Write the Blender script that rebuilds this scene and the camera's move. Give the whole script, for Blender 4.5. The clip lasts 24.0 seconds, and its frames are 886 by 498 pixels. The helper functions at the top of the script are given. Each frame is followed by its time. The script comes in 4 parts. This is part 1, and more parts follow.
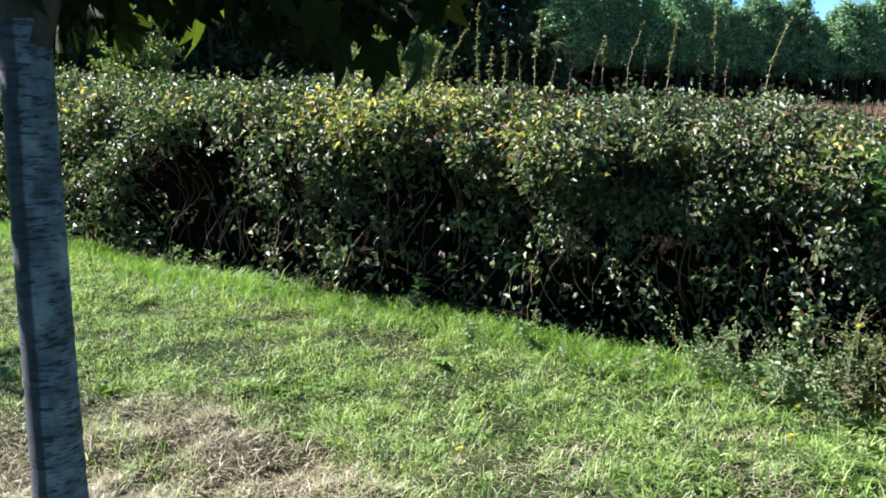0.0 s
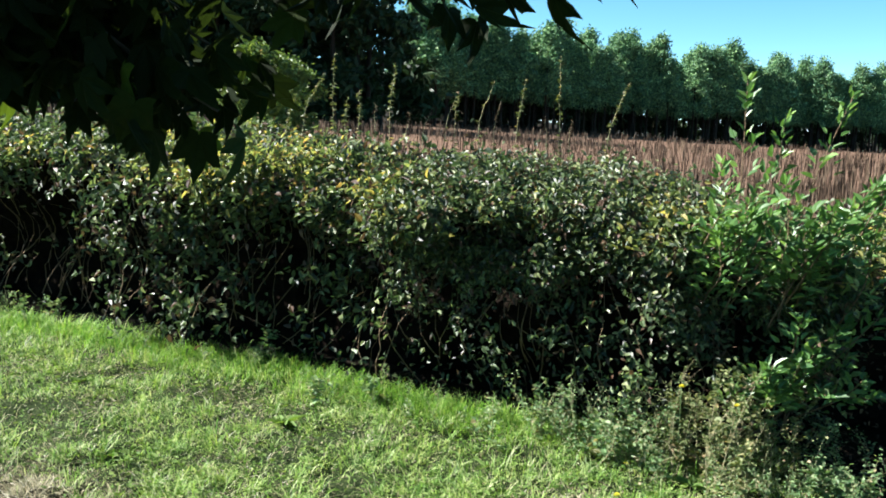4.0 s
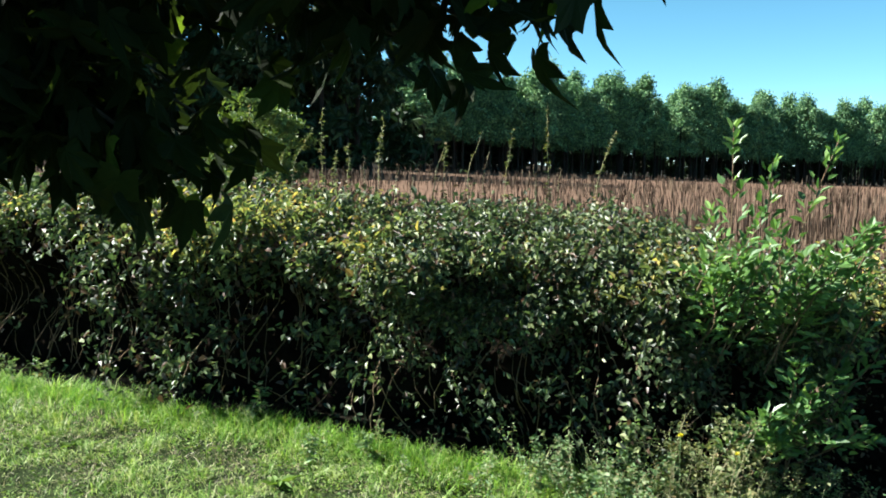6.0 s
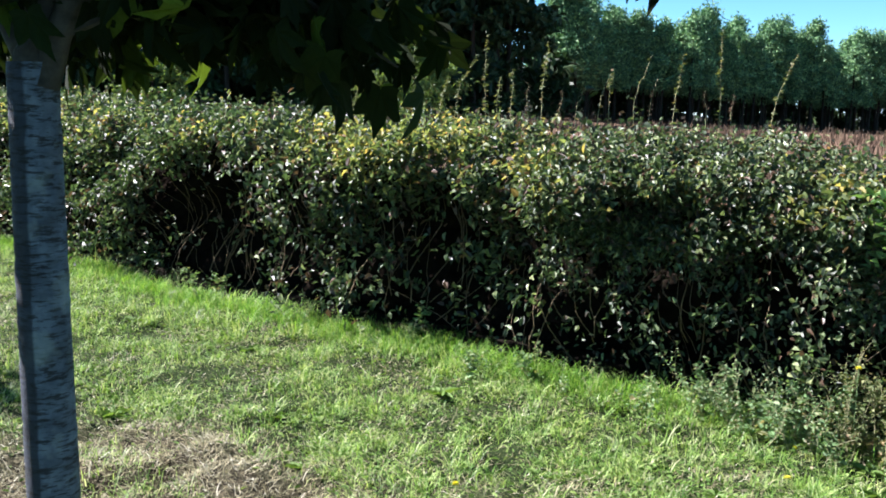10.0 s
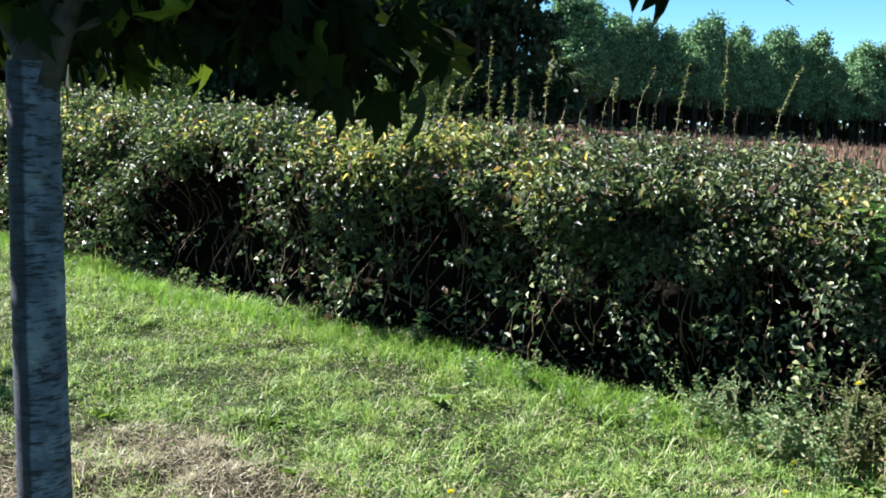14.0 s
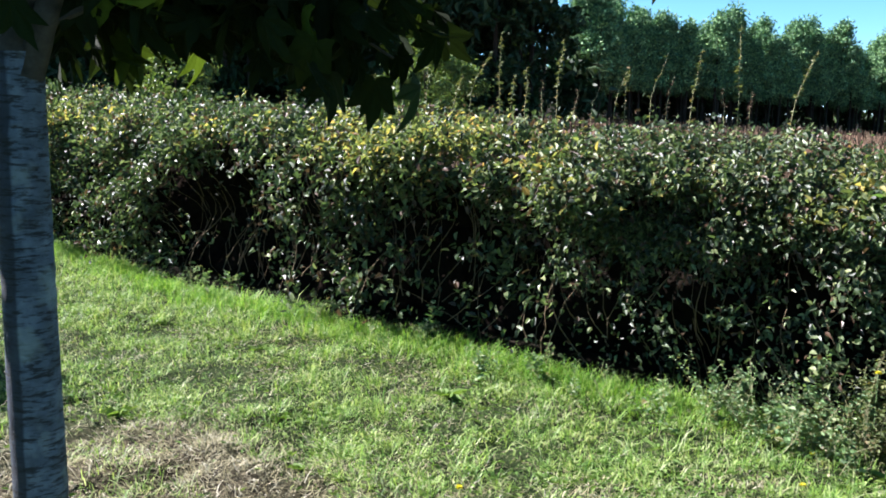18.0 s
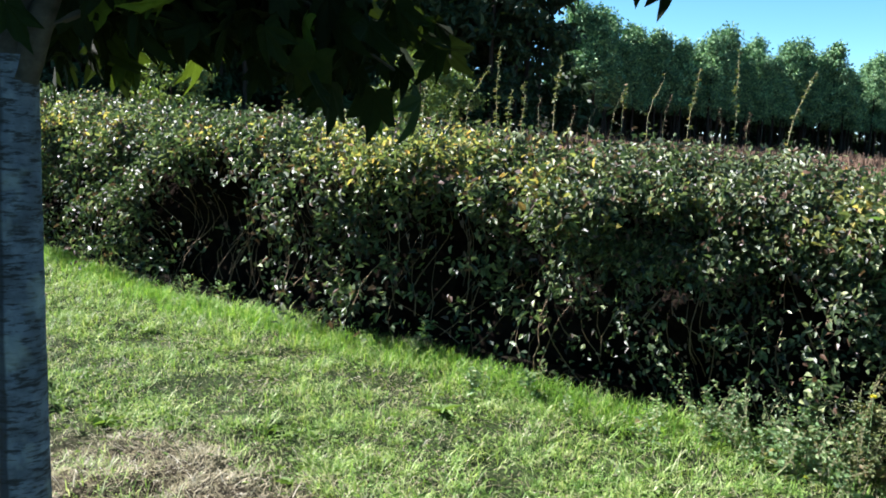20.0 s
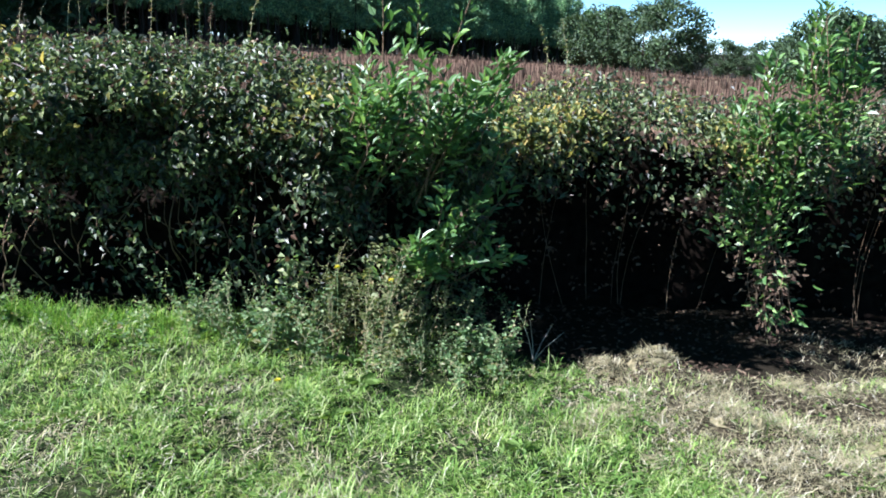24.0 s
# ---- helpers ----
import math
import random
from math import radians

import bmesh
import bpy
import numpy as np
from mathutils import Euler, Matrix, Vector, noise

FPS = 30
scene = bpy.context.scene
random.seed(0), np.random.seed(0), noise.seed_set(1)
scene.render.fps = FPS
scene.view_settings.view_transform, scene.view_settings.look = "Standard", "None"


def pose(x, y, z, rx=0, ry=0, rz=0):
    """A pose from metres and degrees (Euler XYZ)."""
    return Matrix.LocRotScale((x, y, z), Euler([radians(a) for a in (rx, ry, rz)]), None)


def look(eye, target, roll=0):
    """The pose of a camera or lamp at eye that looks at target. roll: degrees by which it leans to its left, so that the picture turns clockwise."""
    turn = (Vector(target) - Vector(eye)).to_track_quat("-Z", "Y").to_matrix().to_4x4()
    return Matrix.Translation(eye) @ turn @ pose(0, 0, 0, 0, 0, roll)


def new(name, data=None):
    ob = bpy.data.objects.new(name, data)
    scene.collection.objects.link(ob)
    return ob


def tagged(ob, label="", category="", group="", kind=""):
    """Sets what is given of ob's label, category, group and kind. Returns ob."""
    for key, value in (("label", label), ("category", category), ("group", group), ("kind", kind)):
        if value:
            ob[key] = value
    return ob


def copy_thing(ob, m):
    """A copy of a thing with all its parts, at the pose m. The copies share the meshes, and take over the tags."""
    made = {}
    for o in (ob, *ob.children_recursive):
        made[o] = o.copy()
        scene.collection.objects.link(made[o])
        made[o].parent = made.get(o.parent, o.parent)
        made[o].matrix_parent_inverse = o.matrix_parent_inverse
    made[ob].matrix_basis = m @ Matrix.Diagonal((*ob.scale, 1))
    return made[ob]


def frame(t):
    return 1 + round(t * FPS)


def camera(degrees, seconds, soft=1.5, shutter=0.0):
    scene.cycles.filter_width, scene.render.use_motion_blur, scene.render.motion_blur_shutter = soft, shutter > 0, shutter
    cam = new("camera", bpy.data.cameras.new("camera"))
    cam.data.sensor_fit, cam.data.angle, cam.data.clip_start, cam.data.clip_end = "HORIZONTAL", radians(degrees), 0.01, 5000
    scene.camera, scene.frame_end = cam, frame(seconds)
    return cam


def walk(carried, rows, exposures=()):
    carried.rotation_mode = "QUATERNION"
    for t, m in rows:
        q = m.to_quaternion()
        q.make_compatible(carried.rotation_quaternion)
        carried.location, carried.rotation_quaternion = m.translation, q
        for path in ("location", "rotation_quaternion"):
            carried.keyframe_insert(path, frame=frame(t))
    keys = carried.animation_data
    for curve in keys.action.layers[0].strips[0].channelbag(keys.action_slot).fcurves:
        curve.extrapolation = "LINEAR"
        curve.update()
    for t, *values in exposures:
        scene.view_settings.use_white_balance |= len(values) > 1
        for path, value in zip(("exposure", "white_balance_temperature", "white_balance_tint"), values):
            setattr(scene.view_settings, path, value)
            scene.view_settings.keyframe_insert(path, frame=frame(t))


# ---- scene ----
cam = camera(54.0, 24.0, soft=1.85)
PATH = [
    (0, (-0.0661, -0.0028, 1.6006), (-0.0200, 3.9325, 0.8846), -0.00),
    (0.5, (-0.0827, -0.0031, 1.6103), (-0.0228, 3.9290, 0.8763), 0.23),
    (1, (-0.0852, -0.0016, 1.6208), (-0.0269, 3.9295, 0.8815), 0.27),
    (1.5, (-0.0660, -0.0004, 1.6328), (-0.0200, 3.9306, 0.8929), -0.24),
    (3.5, (0.0524, -0.0217, 1.7116), (0.5022, 3.8870, 0.9908), 2.28),
    (4, (0.0857, -0.0179, 1.8030), (0.7117, 3.8880, 1.2101), 2.07),
    (4.5, (0.1005, -0.0149, 1.8618), (0.9360, 3.8720, 1.4218), 1.42),
    (5, (0.1089, -0.0163, 1.8819), (0.9488, 3.8809, 1.5555), 0.80),
    (5.5, (0.1108, -0.0067, 1.8799), (0.9115, 3.9003, 1.5721), 0.56),
    (6, (0.0933, 0.0128, 1.8523), (0.7543, 3.9382, 1.4600), 0.60),
    (6.5, (0.0182, 0.0348, 1.7544), (0.2238, 3.9873, 1.1753), 0.09),
    (7, (-0.0240, 0.0093, 1.7233), (-0.1415, 3.9200, 0.8908), 1.21),
    (7.5, (-0.0240, -0.0095, 1.7008), (-0.2240, 3.8889, 0.8275), 1.27),
    (8, (-0.0194, -0.0149, 1.6895), (-0.1511, 3.8951, 0.8559), 1.38),
    (8.5, (-0.0205, -0.0141, 1.6817), (-0.1029, 3.9038, 0.8800), 1.63),
    (9, (-0.0270, -0.0218, 1.6733), (-0.0662, 3.9191, 0.9890), 1.21),
    (9.5, (-0.0297, -0.0281, 1.6722), (-0.0463, 3.9193, 1.0257), 1.16),
    (10, (-0.0257, -0.0264, 1.6751), (-0.0251, 3.9240, 1.0470), 1.11),
    (10.5, (-0.0248, -0.0189, 1.6833), (-0.0191, 3.9237, 1.0080), 0.88),
    (12.5, (-0.0314, -0.0171, 1.6816), (-0.0872, 3.9194, 0.9737), -0.34),
    (13, (-0.0301, -0.0190, 1.6823), (-0.1227, 3.9194, 0.9894), -0.76),
    (13.5, (-0.0313, -0.0143, 1.6803), (-0.1280, 3.9225, 0.9786), -0.15),
    (14, (-0.0215, -0.0043, 1.6823), (-0.0264, 3.9491, 1.0732), 2.22),
    (14.5, (-0.0191, 0.0016, 1.6848), (0.0043, 3.9566, 1.0869), 0.46),
    (15, (-0.0509, -0.0015, 1.6916), (-0.1436, 3.9480, 1.0651), 1.52),
    (15.5, (-0.1301, 0.0231, 1.6956), (-0.0350, 3.9587, 0.9867), -0.02),
    (16, (-0.1354, 0.0388, 1.6989), (-0.0064, 3.9557, 0.8981), 0.17),
    (16.5, (-0.0162, 0.0378, 1.6718), (-0.0362, 3.9883, 1.0446), 3.46),
    (17, (0.1057, 0.0385, 1.6591), (-0.1870, 3.9860, 1.0835), 3.69),
    (17.5, (0.0747, 0.0432, 1.6521), (-0.0316, 3.9921, 1.0263), 1.13),
    (19.5, (0.0330, 0.0871, 1.6494), (-0.0486, 4.0421, 1.0622), 1.86),
    (20, (0.0320, 0.0917, 1.6511), (-0.0339, 4.0503, 1.0858), 2.45),
    (20.5, (0.0385, 0.0826, 1.6513), (0.0348, 4.0444, 1.1012), 2.55),
    (21, (0.0854, 0.0799, 1.6524), (0.3531, 4.0254, 1.0422), 2.42),
    (21.5, (0.1471, 0.0842, 1.6427), (0.7014, 3.9721, 0.8834), 1.20),
    (22, (0.1713, 0.0908, 1.6367), (1.0774, 3.8969, 0.8048), 1.42),
    (22.5, (0.1571, 0.1171, 1.6132), (1.4079, 3.8176, 0.7520), 1.36),
    (23, (0.2073, 0.1100, 1.6136), (1.7333, 3.7040, 0.7451), 1.78),
    (23.5, (0.2441, 0.0829, 1.6186), (2.0001, 3.5654, 0.7304), 1.72),
    (24, (0.2721, 0.0601, 1.6167), (2.2577, 3.4080, 0.6955), 2.06),
]
walk(cam, [(t, look(eye, target, roll)) for t, eye, target, roll in PATH],
     exposures=[(0.0, 2.2, 6100, 20), (3.0, 2.2, 6100, 20), (4.6, 2.1, 6400, 9), (5.8, 2.1, 6400, 9), (7.0, 2.14, 6150, 15), (9.0, 2.2, 6100, 20), (20.5, 2.2, 6100, 20), (24.0, 2.03, 5600, 20)])

# ---- light ----
SUN_FROM = Vector((-0.945, 0.327, 0.0)).normalized()
SUN_EL = radians(38)
world = bpy.data.worlds.new("sky")
scene.world = world
world.use_nodes = True
wn = world.node_tree
sky = wn.nodes.new("ShaderNodeTexSky")
sky.sky_type, sky.sun_disc = "NISHITA", False
sky.sun_elevation, sky.sun_rotation = SUN_EL, math.atan2(SUN_FROM.x, SUN_FROM.y)
sky.air_density, sky.dust_density, sky.ozone_density = 0.5, 0.0, 1.2
sky.altitude = 1200
vivid = wn.nodes.new("ShaderNodeHueSaturation")
vivid.inputs["Hue"].default_value, vivid.inputs["Saturation"].default_value = 0.465, 1.15
wn.nodes["Background"].inputs["Strength"].default_value = 0.056
wn.links.new(sky.outputs["Color"], vivid.inputs["Color"])
wn.links.new(vivid.outputs["Color"], wn.nodes["Background"].inputs["Color"])
sun = new("sun", bpy.data.lights.new("sun", "SUN"))
sun.data.energy, sun.data.angle, sun.data.color = 5.0, radians(0.5), (1.0, 0.97, 0.91)
sun.matrix_world = look(SUN_FROM * 50 + Vector((0, 0, 50 * math.tan(SUN_EL))), (0, 0, 0))


# ---- materials ----
def nodes_of(name):
    m = bpy.data.materials.new(name)
    m.use_nodes = True
    t = m.node_tree
    return m, t, t.nodes["Principled BSDF"]


def ramp(t, fac, stops):
    r = t.nodes.new("ShaderNodeValToRGB")
    e = r.color_ramp.elements
    while len(e) < len(stops):
        e.new(0.5)
    for k, (p, c) in zip(e, stops):
        k.position, k.color = p, (*c, 1)
    t.links.new(fac, r.inputs["Fac"])
    return r.outputs["Color"]


def noise_tex(t, scale, detail=6, rough=0.6, coords="Object", stretch=(1, 1, 1)):
    c = t.nodes.new("ShaderNodeTexCoord")
    m = t.nodes.new("ShaderNodeMapping")
    m.inputs["Scale"].default_value = stretch
    n = t.nodes.new("ShaderNodeTexNoise")
    n.inputs["Scale"].default_value, n.inputs["Detail"].default_value, n.inputs["Roughness"].default_value = scale, detail, rough
    t.links.new(c.outputs[coords], m.inputs["Vector"])
    t.links.new(m.outputs["Vector"], n.inputs["Vector"])
    return n.outputs["Fac"]


def mixed(t, fac, a, b, blend="MIX"):
    x = t.nodes.new("ShaderNodeMix")
    x.data_type, x.blend_type = "RGBA", blend
    for s, v in ((x.inputs["Factor"], fac), (x.inputs["A"], a), (x.inputs["B"], b)):
        if isinstance(v, bpy.types.NodeSocket):
            t.links.new(v, s)
        elif isinstance(v, tuple):
            s.default_value = (*v, 1)
        else:
            s.default_value = v
    return x.outputs["Result"]


def leaf_material(name, stops, rough=0.4, shine=0.5, thin=0.35, per_object=False, thin_tint=(1.0, 1.0, 0.45), patch=0.0):
    """Leaves: each leaf its own tone, waxy face, light passing through."""
    m, t, p = nodes_of(name)
    if per_object:
        rnd = t.nodes.new("ShaderNodeObjectInfo").outputs["Random"]
    else:
        rnd = t.nodes.new("ShaderNodeNewGeometry").outputs["Random Per Island"]
    col = ramp(t, rnd, stops)
    blot = noise_tex(t, 60, 3)
    col = mixed(t, 0.35, col, ramp(t, blot, [(0.3, (0.35, 0.35, 0.35)), (0.7, (1.0, 1.0, 1.0))]), "MULTIPLY")
    if patch:
        col = mixed(t, patch, col, ramp(t, noise_tex(t, 3.2, 6, 0.75), [(0.36, (0.42, 0.62, 0.5)), (0.52, (1.0, 1.0, 1.0)), (0.66, (1.12, 1.0, 0.9))]), "MULTIPLY")
    t.links.new(col, p.inputs["Base Color"])
    p.inputs["Roughness"].default_value, p.inputs["Specular IOR Level"].default_value = rough, shine
    tr = t.nodes.new("ShaderNodeBsdfTranslucent")
    t.links.new(mixed(t, 1.0, col, thin_tint, "MULTIPLY"), tr.inputs["Color"])
    mx = t.nodes.new("ShaderNodeMixShader")
    mx.inputs["Fac"].default_value = thin
    t.links.new(p.outputs["BSDF"], mx.inputs[1])
    t.links.new(tr.outputs["BSDF"], mx.inputs[2])
    t.links.new(mx.outputs["Shader"], t.nodes["Material Output"].inputs["Surface"])
    return m


def rough_material(name, stops, scale, rough=0.85, bump=0.4, stretch=(1, 1, 1), detail=8):
    m, t, p = nodes_of(name)
    n = noise_tex(t, scale, detail, 0.65, "Object", stretch)
    col = ramp(t, n, stops)
    big = noise_tex(t, scale * 0.13, 3)
    col = mixed(t, 0.4, col, ramp(t, big, [(0.3, (0.5, 0.5, 0.5)), (0.7, (1.0, 1.0, 1.0))]), "MULTIPLY")
    t.links.new(col, p.inputs["Base Color"])
    p.inputs["Roughness"].default_value, p.inputs["Specular IOR Level"].default_value = rough, 0.15
    b = t.nodes.new("ShaderNodeBump")
    b.inputs["Strength"].default_value, b.inputs["Distance"].default_value = bump, 0.02
    t.links.new(n, b.inputs["Height"])
    t.links.new(b.outputs["Normal"], p.inputs["Normal"])
    return m


BRAMBLE = leaf_material("bramble_leaf", [(0.0, (0.13, 0.07, 0.04)), (0.1, (0.08, 0.05, 0.032)), (0.15, (0.014, 0.025, 0.012)), (0.5, (0.045, 0.076, 0.03)), (0.8, (0.115, 0.165, 0.062)), (1.0, (0.28, 0.31, 0.14))], 0.48, 0.5, 0.3, False, (0.88, 1.0, 0.65))
YELLOWING = leaf_material("yellowing_leaf", [(0.0, (0.08, 0.12, 0.04)), (0.45, (0.17, 0.22, 0.08)), (0.7, (0.31, 0.32, 0.1)), (0.94, (0.48, 0.4, 0.12)), (1.0, (0.32, 0.18, 0.08))], 0.45, 0.45, 0.5, False, (1.0, 1.0, 0.6))
LAUREL = leaf_material("laurel_leaf", [(0.0, (0.045, 0.12, 0.03)), (0.6, (0.12, 0.245, 0.06)), (1.0, (0.25, 0.4, 0.12))], 0.42, 0.6, 0.36, False, (1.0, 1.0, 0.6))
# near-black stops stand for shaded leaves, the last one for sunlit leaves
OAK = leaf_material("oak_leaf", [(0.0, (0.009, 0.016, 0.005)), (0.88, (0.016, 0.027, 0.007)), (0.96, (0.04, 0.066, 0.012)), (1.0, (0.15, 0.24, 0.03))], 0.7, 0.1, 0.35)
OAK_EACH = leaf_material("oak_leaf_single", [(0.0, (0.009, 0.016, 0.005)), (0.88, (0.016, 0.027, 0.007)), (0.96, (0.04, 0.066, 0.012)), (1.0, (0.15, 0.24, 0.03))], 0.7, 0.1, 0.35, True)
WEED = leaf_material("weed_leaf", [(0.0, (0.08, 0.16, 0.06)), (0.5, (0.17, 0.28, 0.115)), (0.85, (0.31, 0.39, 0.2)), (1.0, (0.36, 0.3, 0.18))], 0.55, 0.35, 0.35)
SEEDING = leaf_material("seeding_weed_leaf", [(0.0, (0.08, 0.125, 0.045)), (0.5, (0.17, 0.21, 0.08)), (0.85, (0.28, 0.28, 0.13)), (1.0, (0.32, 0.22, 0.12))], 0.6, 0.3, 0.35)
GRASS = leaf_material("grass_blade", [(0.0, (0.055, 0.13, 0.026)), (0.4, (0.19, 0.35, 0.066)), (0.7, (0.37, 0.53, 0.125)), (0.9, (0.55, 0.62, 0.3)), (1.0, (0.62, 0.66, 0.42))], 0.5, 0.28, 0.4, False, (1.0, 1.0, 0.55), 0.6)
FRINGE = leaf_material("long_grass_blade", [(0.0, (0.07, 0.19, 0.025)), (0.5, (0.17, 0.36, 0.05)), (0.9, (0.32, 0.52, 0.09)), (1.0, (0.5, 0.56, 0.26))], 0.5, 0.28, 0.45, False, (1.0, 1.0, 0.5))
CLOVER = leaf_material("lawn_weed_leaf", [(0.0, (0.07, 0.14, 0.03)), (0.6, (0.13, 0.22, 0.05)), (1.0, (0.2, 0.28, 0.08))], 0.65, 0.15, 0.35)
STRAW = leaf_material("dry_clipping", [(0.0, (0.12, 0.12, 0.065)), (0.3, (0.25, 0.24, 0.13)), (0.6, (0.36, 0.32, 0.18)), (0.85, (0.5, 0.44, 0.28)), (1.0, (0.72, 0.7, 0.56))], 0.55, 0.35, 0.25, False, (1, 0.95, 0.8))
DOCK = leaf_material("dead_seed_head", [(0.0, (0.036, 0.024, 0.016)), (0.5, (0.082, 0.052, 0.034)), (0.85, (0.12, 0.083, 0.054)), (1.0, (0.18, 0.138, 0.09))], 0.8, 0.2, 0.15, False, (1, 0.9, 0.8))
PINE = leaf_material("pine_needles", [(0.0, (0.04, 0.1, 0.055)), (0.6, (0.14, 0.28, 0.13)), (1.0, (0.32, 0.5, 0.21))], 0.6, 0.3, 0.08, False, (0.9, 1.0, 0.6))
HEDGEROW = leaf_material("hedgerow_tree_leaf", [(0.0, (0.025, 0.05, 0.025)), (0.6, (0.05, 0.09, 0.04)), (1.0, (0.09, 0.15, 0.06))], 0.6, 0.3, 0.2)
DARKWOOD = leaf_material("dark_tree_leaf", [(0.0, (0.015, 0.035, 0.015)), (0.7, (0.03, 0.06, 0.022)), (1.0, (0.045, 0.08, 0.025))], 0.6, 0.3, 0.15)
WILLOW = leaf_material("willow_leaf", [(0.0, (0.06, 0.115, 0.035)), (0.6, (0.12, 0.19, 0.055)), (1.0, (0.18, 0.25, 0.075))], 0.5, 0.4, 0.35)
YELLOW = leaf_material("yellow_petal", [(0.0, (0.75, 0.66, 0.02)), (1.0, (0.85, 0.8, 0.05))], 0.5, 0.3, 0.3)
SHOOT = leaf_material("shoot_leaf", [(0.0, (0.08, 0.11, 0.045)), (0.5, (0.15, 0.18, 0.07)), (0.85, (0.26, 0.26, 0.11)), (1.0, (0.28, 0.2, 0.11))], 0.5, 0.4, 0.35)
SHOOT_STEM = rough_material("shoot_stem", [(0.3, (0.2, 0.2, 0.1)), (0.7, (0.34, 0.3, 0.18))], 40)
CANE = rough_material("bramble_cane", [(0.3, (0.08, 0.05, 0.03)), (0.7, (0.22, 0.16, 0.1))], 40)
DRYTWIG = rough_material("bleached_twig", [(0.3, (0.2, 0.18, 0.14)), (0.7, (0.36, 0.33, 0.28))], 40)
# near-black without gloss: the shade inside the hedge, put into colour
THICKET_SHADE = rough_material("painted_thicket_shade", [(0.3, (0.004, 0.003, 0.003)), (0.7, (0.014, 0.011, 0.008))], 14)
THICKET_SHADE.node_tree.nodes["Principled BSDF"].inputs["Specular IOR Level"].default_value = 0.0
FARBARK = rough_material("forest_bark", [(0.3, (0.02, 0.014, 0.011)), (0.7, (0.055, 0.04, 0.03))], 3, stretch=(3, 3, 0.5))
LIMB = rough_material("limb_bark", [(0.3, (0.025, 0.022, 0.018)), (0.7, (0.075, 0.065, 0.05))], 25)


def trunk_material():
    """Pale grey bark, with dark level cracks and lichen."""
    m, t, p = nodes_of("pale_trunk_bark")
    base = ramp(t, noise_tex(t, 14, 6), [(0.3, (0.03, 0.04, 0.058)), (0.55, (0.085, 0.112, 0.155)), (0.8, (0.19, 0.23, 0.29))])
    lines = noise_tex(t, 13, 8, 0.7, "Object", (1.4, 1.4, 7))
    crack = ramp(t, lines, [(0.42, (0.08, 0.08, 0.08)), (0.495, (1.0, 1.0, 1.0))])
    col = mixed(t, 0.95, base, crack, "MULTIPLY")
    lich = ramp(t, noise_tex(t, 5, 4), [(0.55, (0.0, 0.0, 0.0)), (0.7, (1.0, 1.0, 1.0))])
    col = mixed(t, lich, col, mixed(t, 0.5, col, (0.3, 0.35, 0.34)))
    # a dark bluish streak down one side
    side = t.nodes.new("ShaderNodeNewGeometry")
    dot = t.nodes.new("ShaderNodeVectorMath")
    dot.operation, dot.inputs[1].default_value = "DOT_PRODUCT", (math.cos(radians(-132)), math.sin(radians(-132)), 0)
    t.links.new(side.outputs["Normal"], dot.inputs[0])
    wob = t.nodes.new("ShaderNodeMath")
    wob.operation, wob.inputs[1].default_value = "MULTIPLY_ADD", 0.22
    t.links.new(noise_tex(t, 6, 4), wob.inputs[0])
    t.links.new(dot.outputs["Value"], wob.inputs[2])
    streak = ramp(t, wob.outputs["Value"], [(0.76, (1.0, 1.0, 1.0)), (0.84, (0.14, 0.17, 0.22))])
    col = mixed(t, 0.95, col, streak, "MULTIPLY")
    t.links.new(col, p.inputs["Base Color"])
    p.inputs["Roughness"].default_value = 0.8
    b = t.nodes.new("ShaderNodeBump")
    b.inputs["Strength"].default_value, b.inputs["Distance"].default_value = 0.6, 0.01
    t.links.new(lines, b.inputs["Height"])
    t.links.new(b.outputs["Normal"], p.inputs["Normal"])
    return m


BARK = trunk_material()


# ---- mesh helpers ----
rng = np.random.default_rng(7)


def mesh_of(name, verts, faces, material, smooth=False):
    """A mesh from an array of places and an array of faces, all with the same number of corners."""
    verts, faces = np.asarray(verts, float), np.asarray(faces, int)
    me = bpy.data.meshes.new(name)
    n, k = faces.shape
    me.vertices.add(len(verts))
    me.vertices.foreach_set("co", verts.ravel())
    me.loops.add(n * k)
    me.loops.foreach_set("vertex_index", faces.ravel())
    me.polygons.add(n)
    me.polygons.foreach_set("loop_start", np.arange(n) * k)
    me.polygons.foreach_set("use_smooth", np.full(n, smooth))
    me.update(calc_edges=True)
    me.materials.append(material)
    return me


def part(name, me, parent=None, label="", kind=""):
    ob = new(name, me)
    if parent is not None:
        ob.parent = parent
    return tagged(ob, label, kind=kind)


def thing(name, at, label, category, group="", kind=""):
    ob = new(name)
    ob.location = at
    ob.empty_display_size = 0.1
    return tagged(ob, label, category, group, kind)


def unit(v):
    return v / np.maximum(np.linalg.norm(v, axis=-1, keepdims=True), 1e-9)


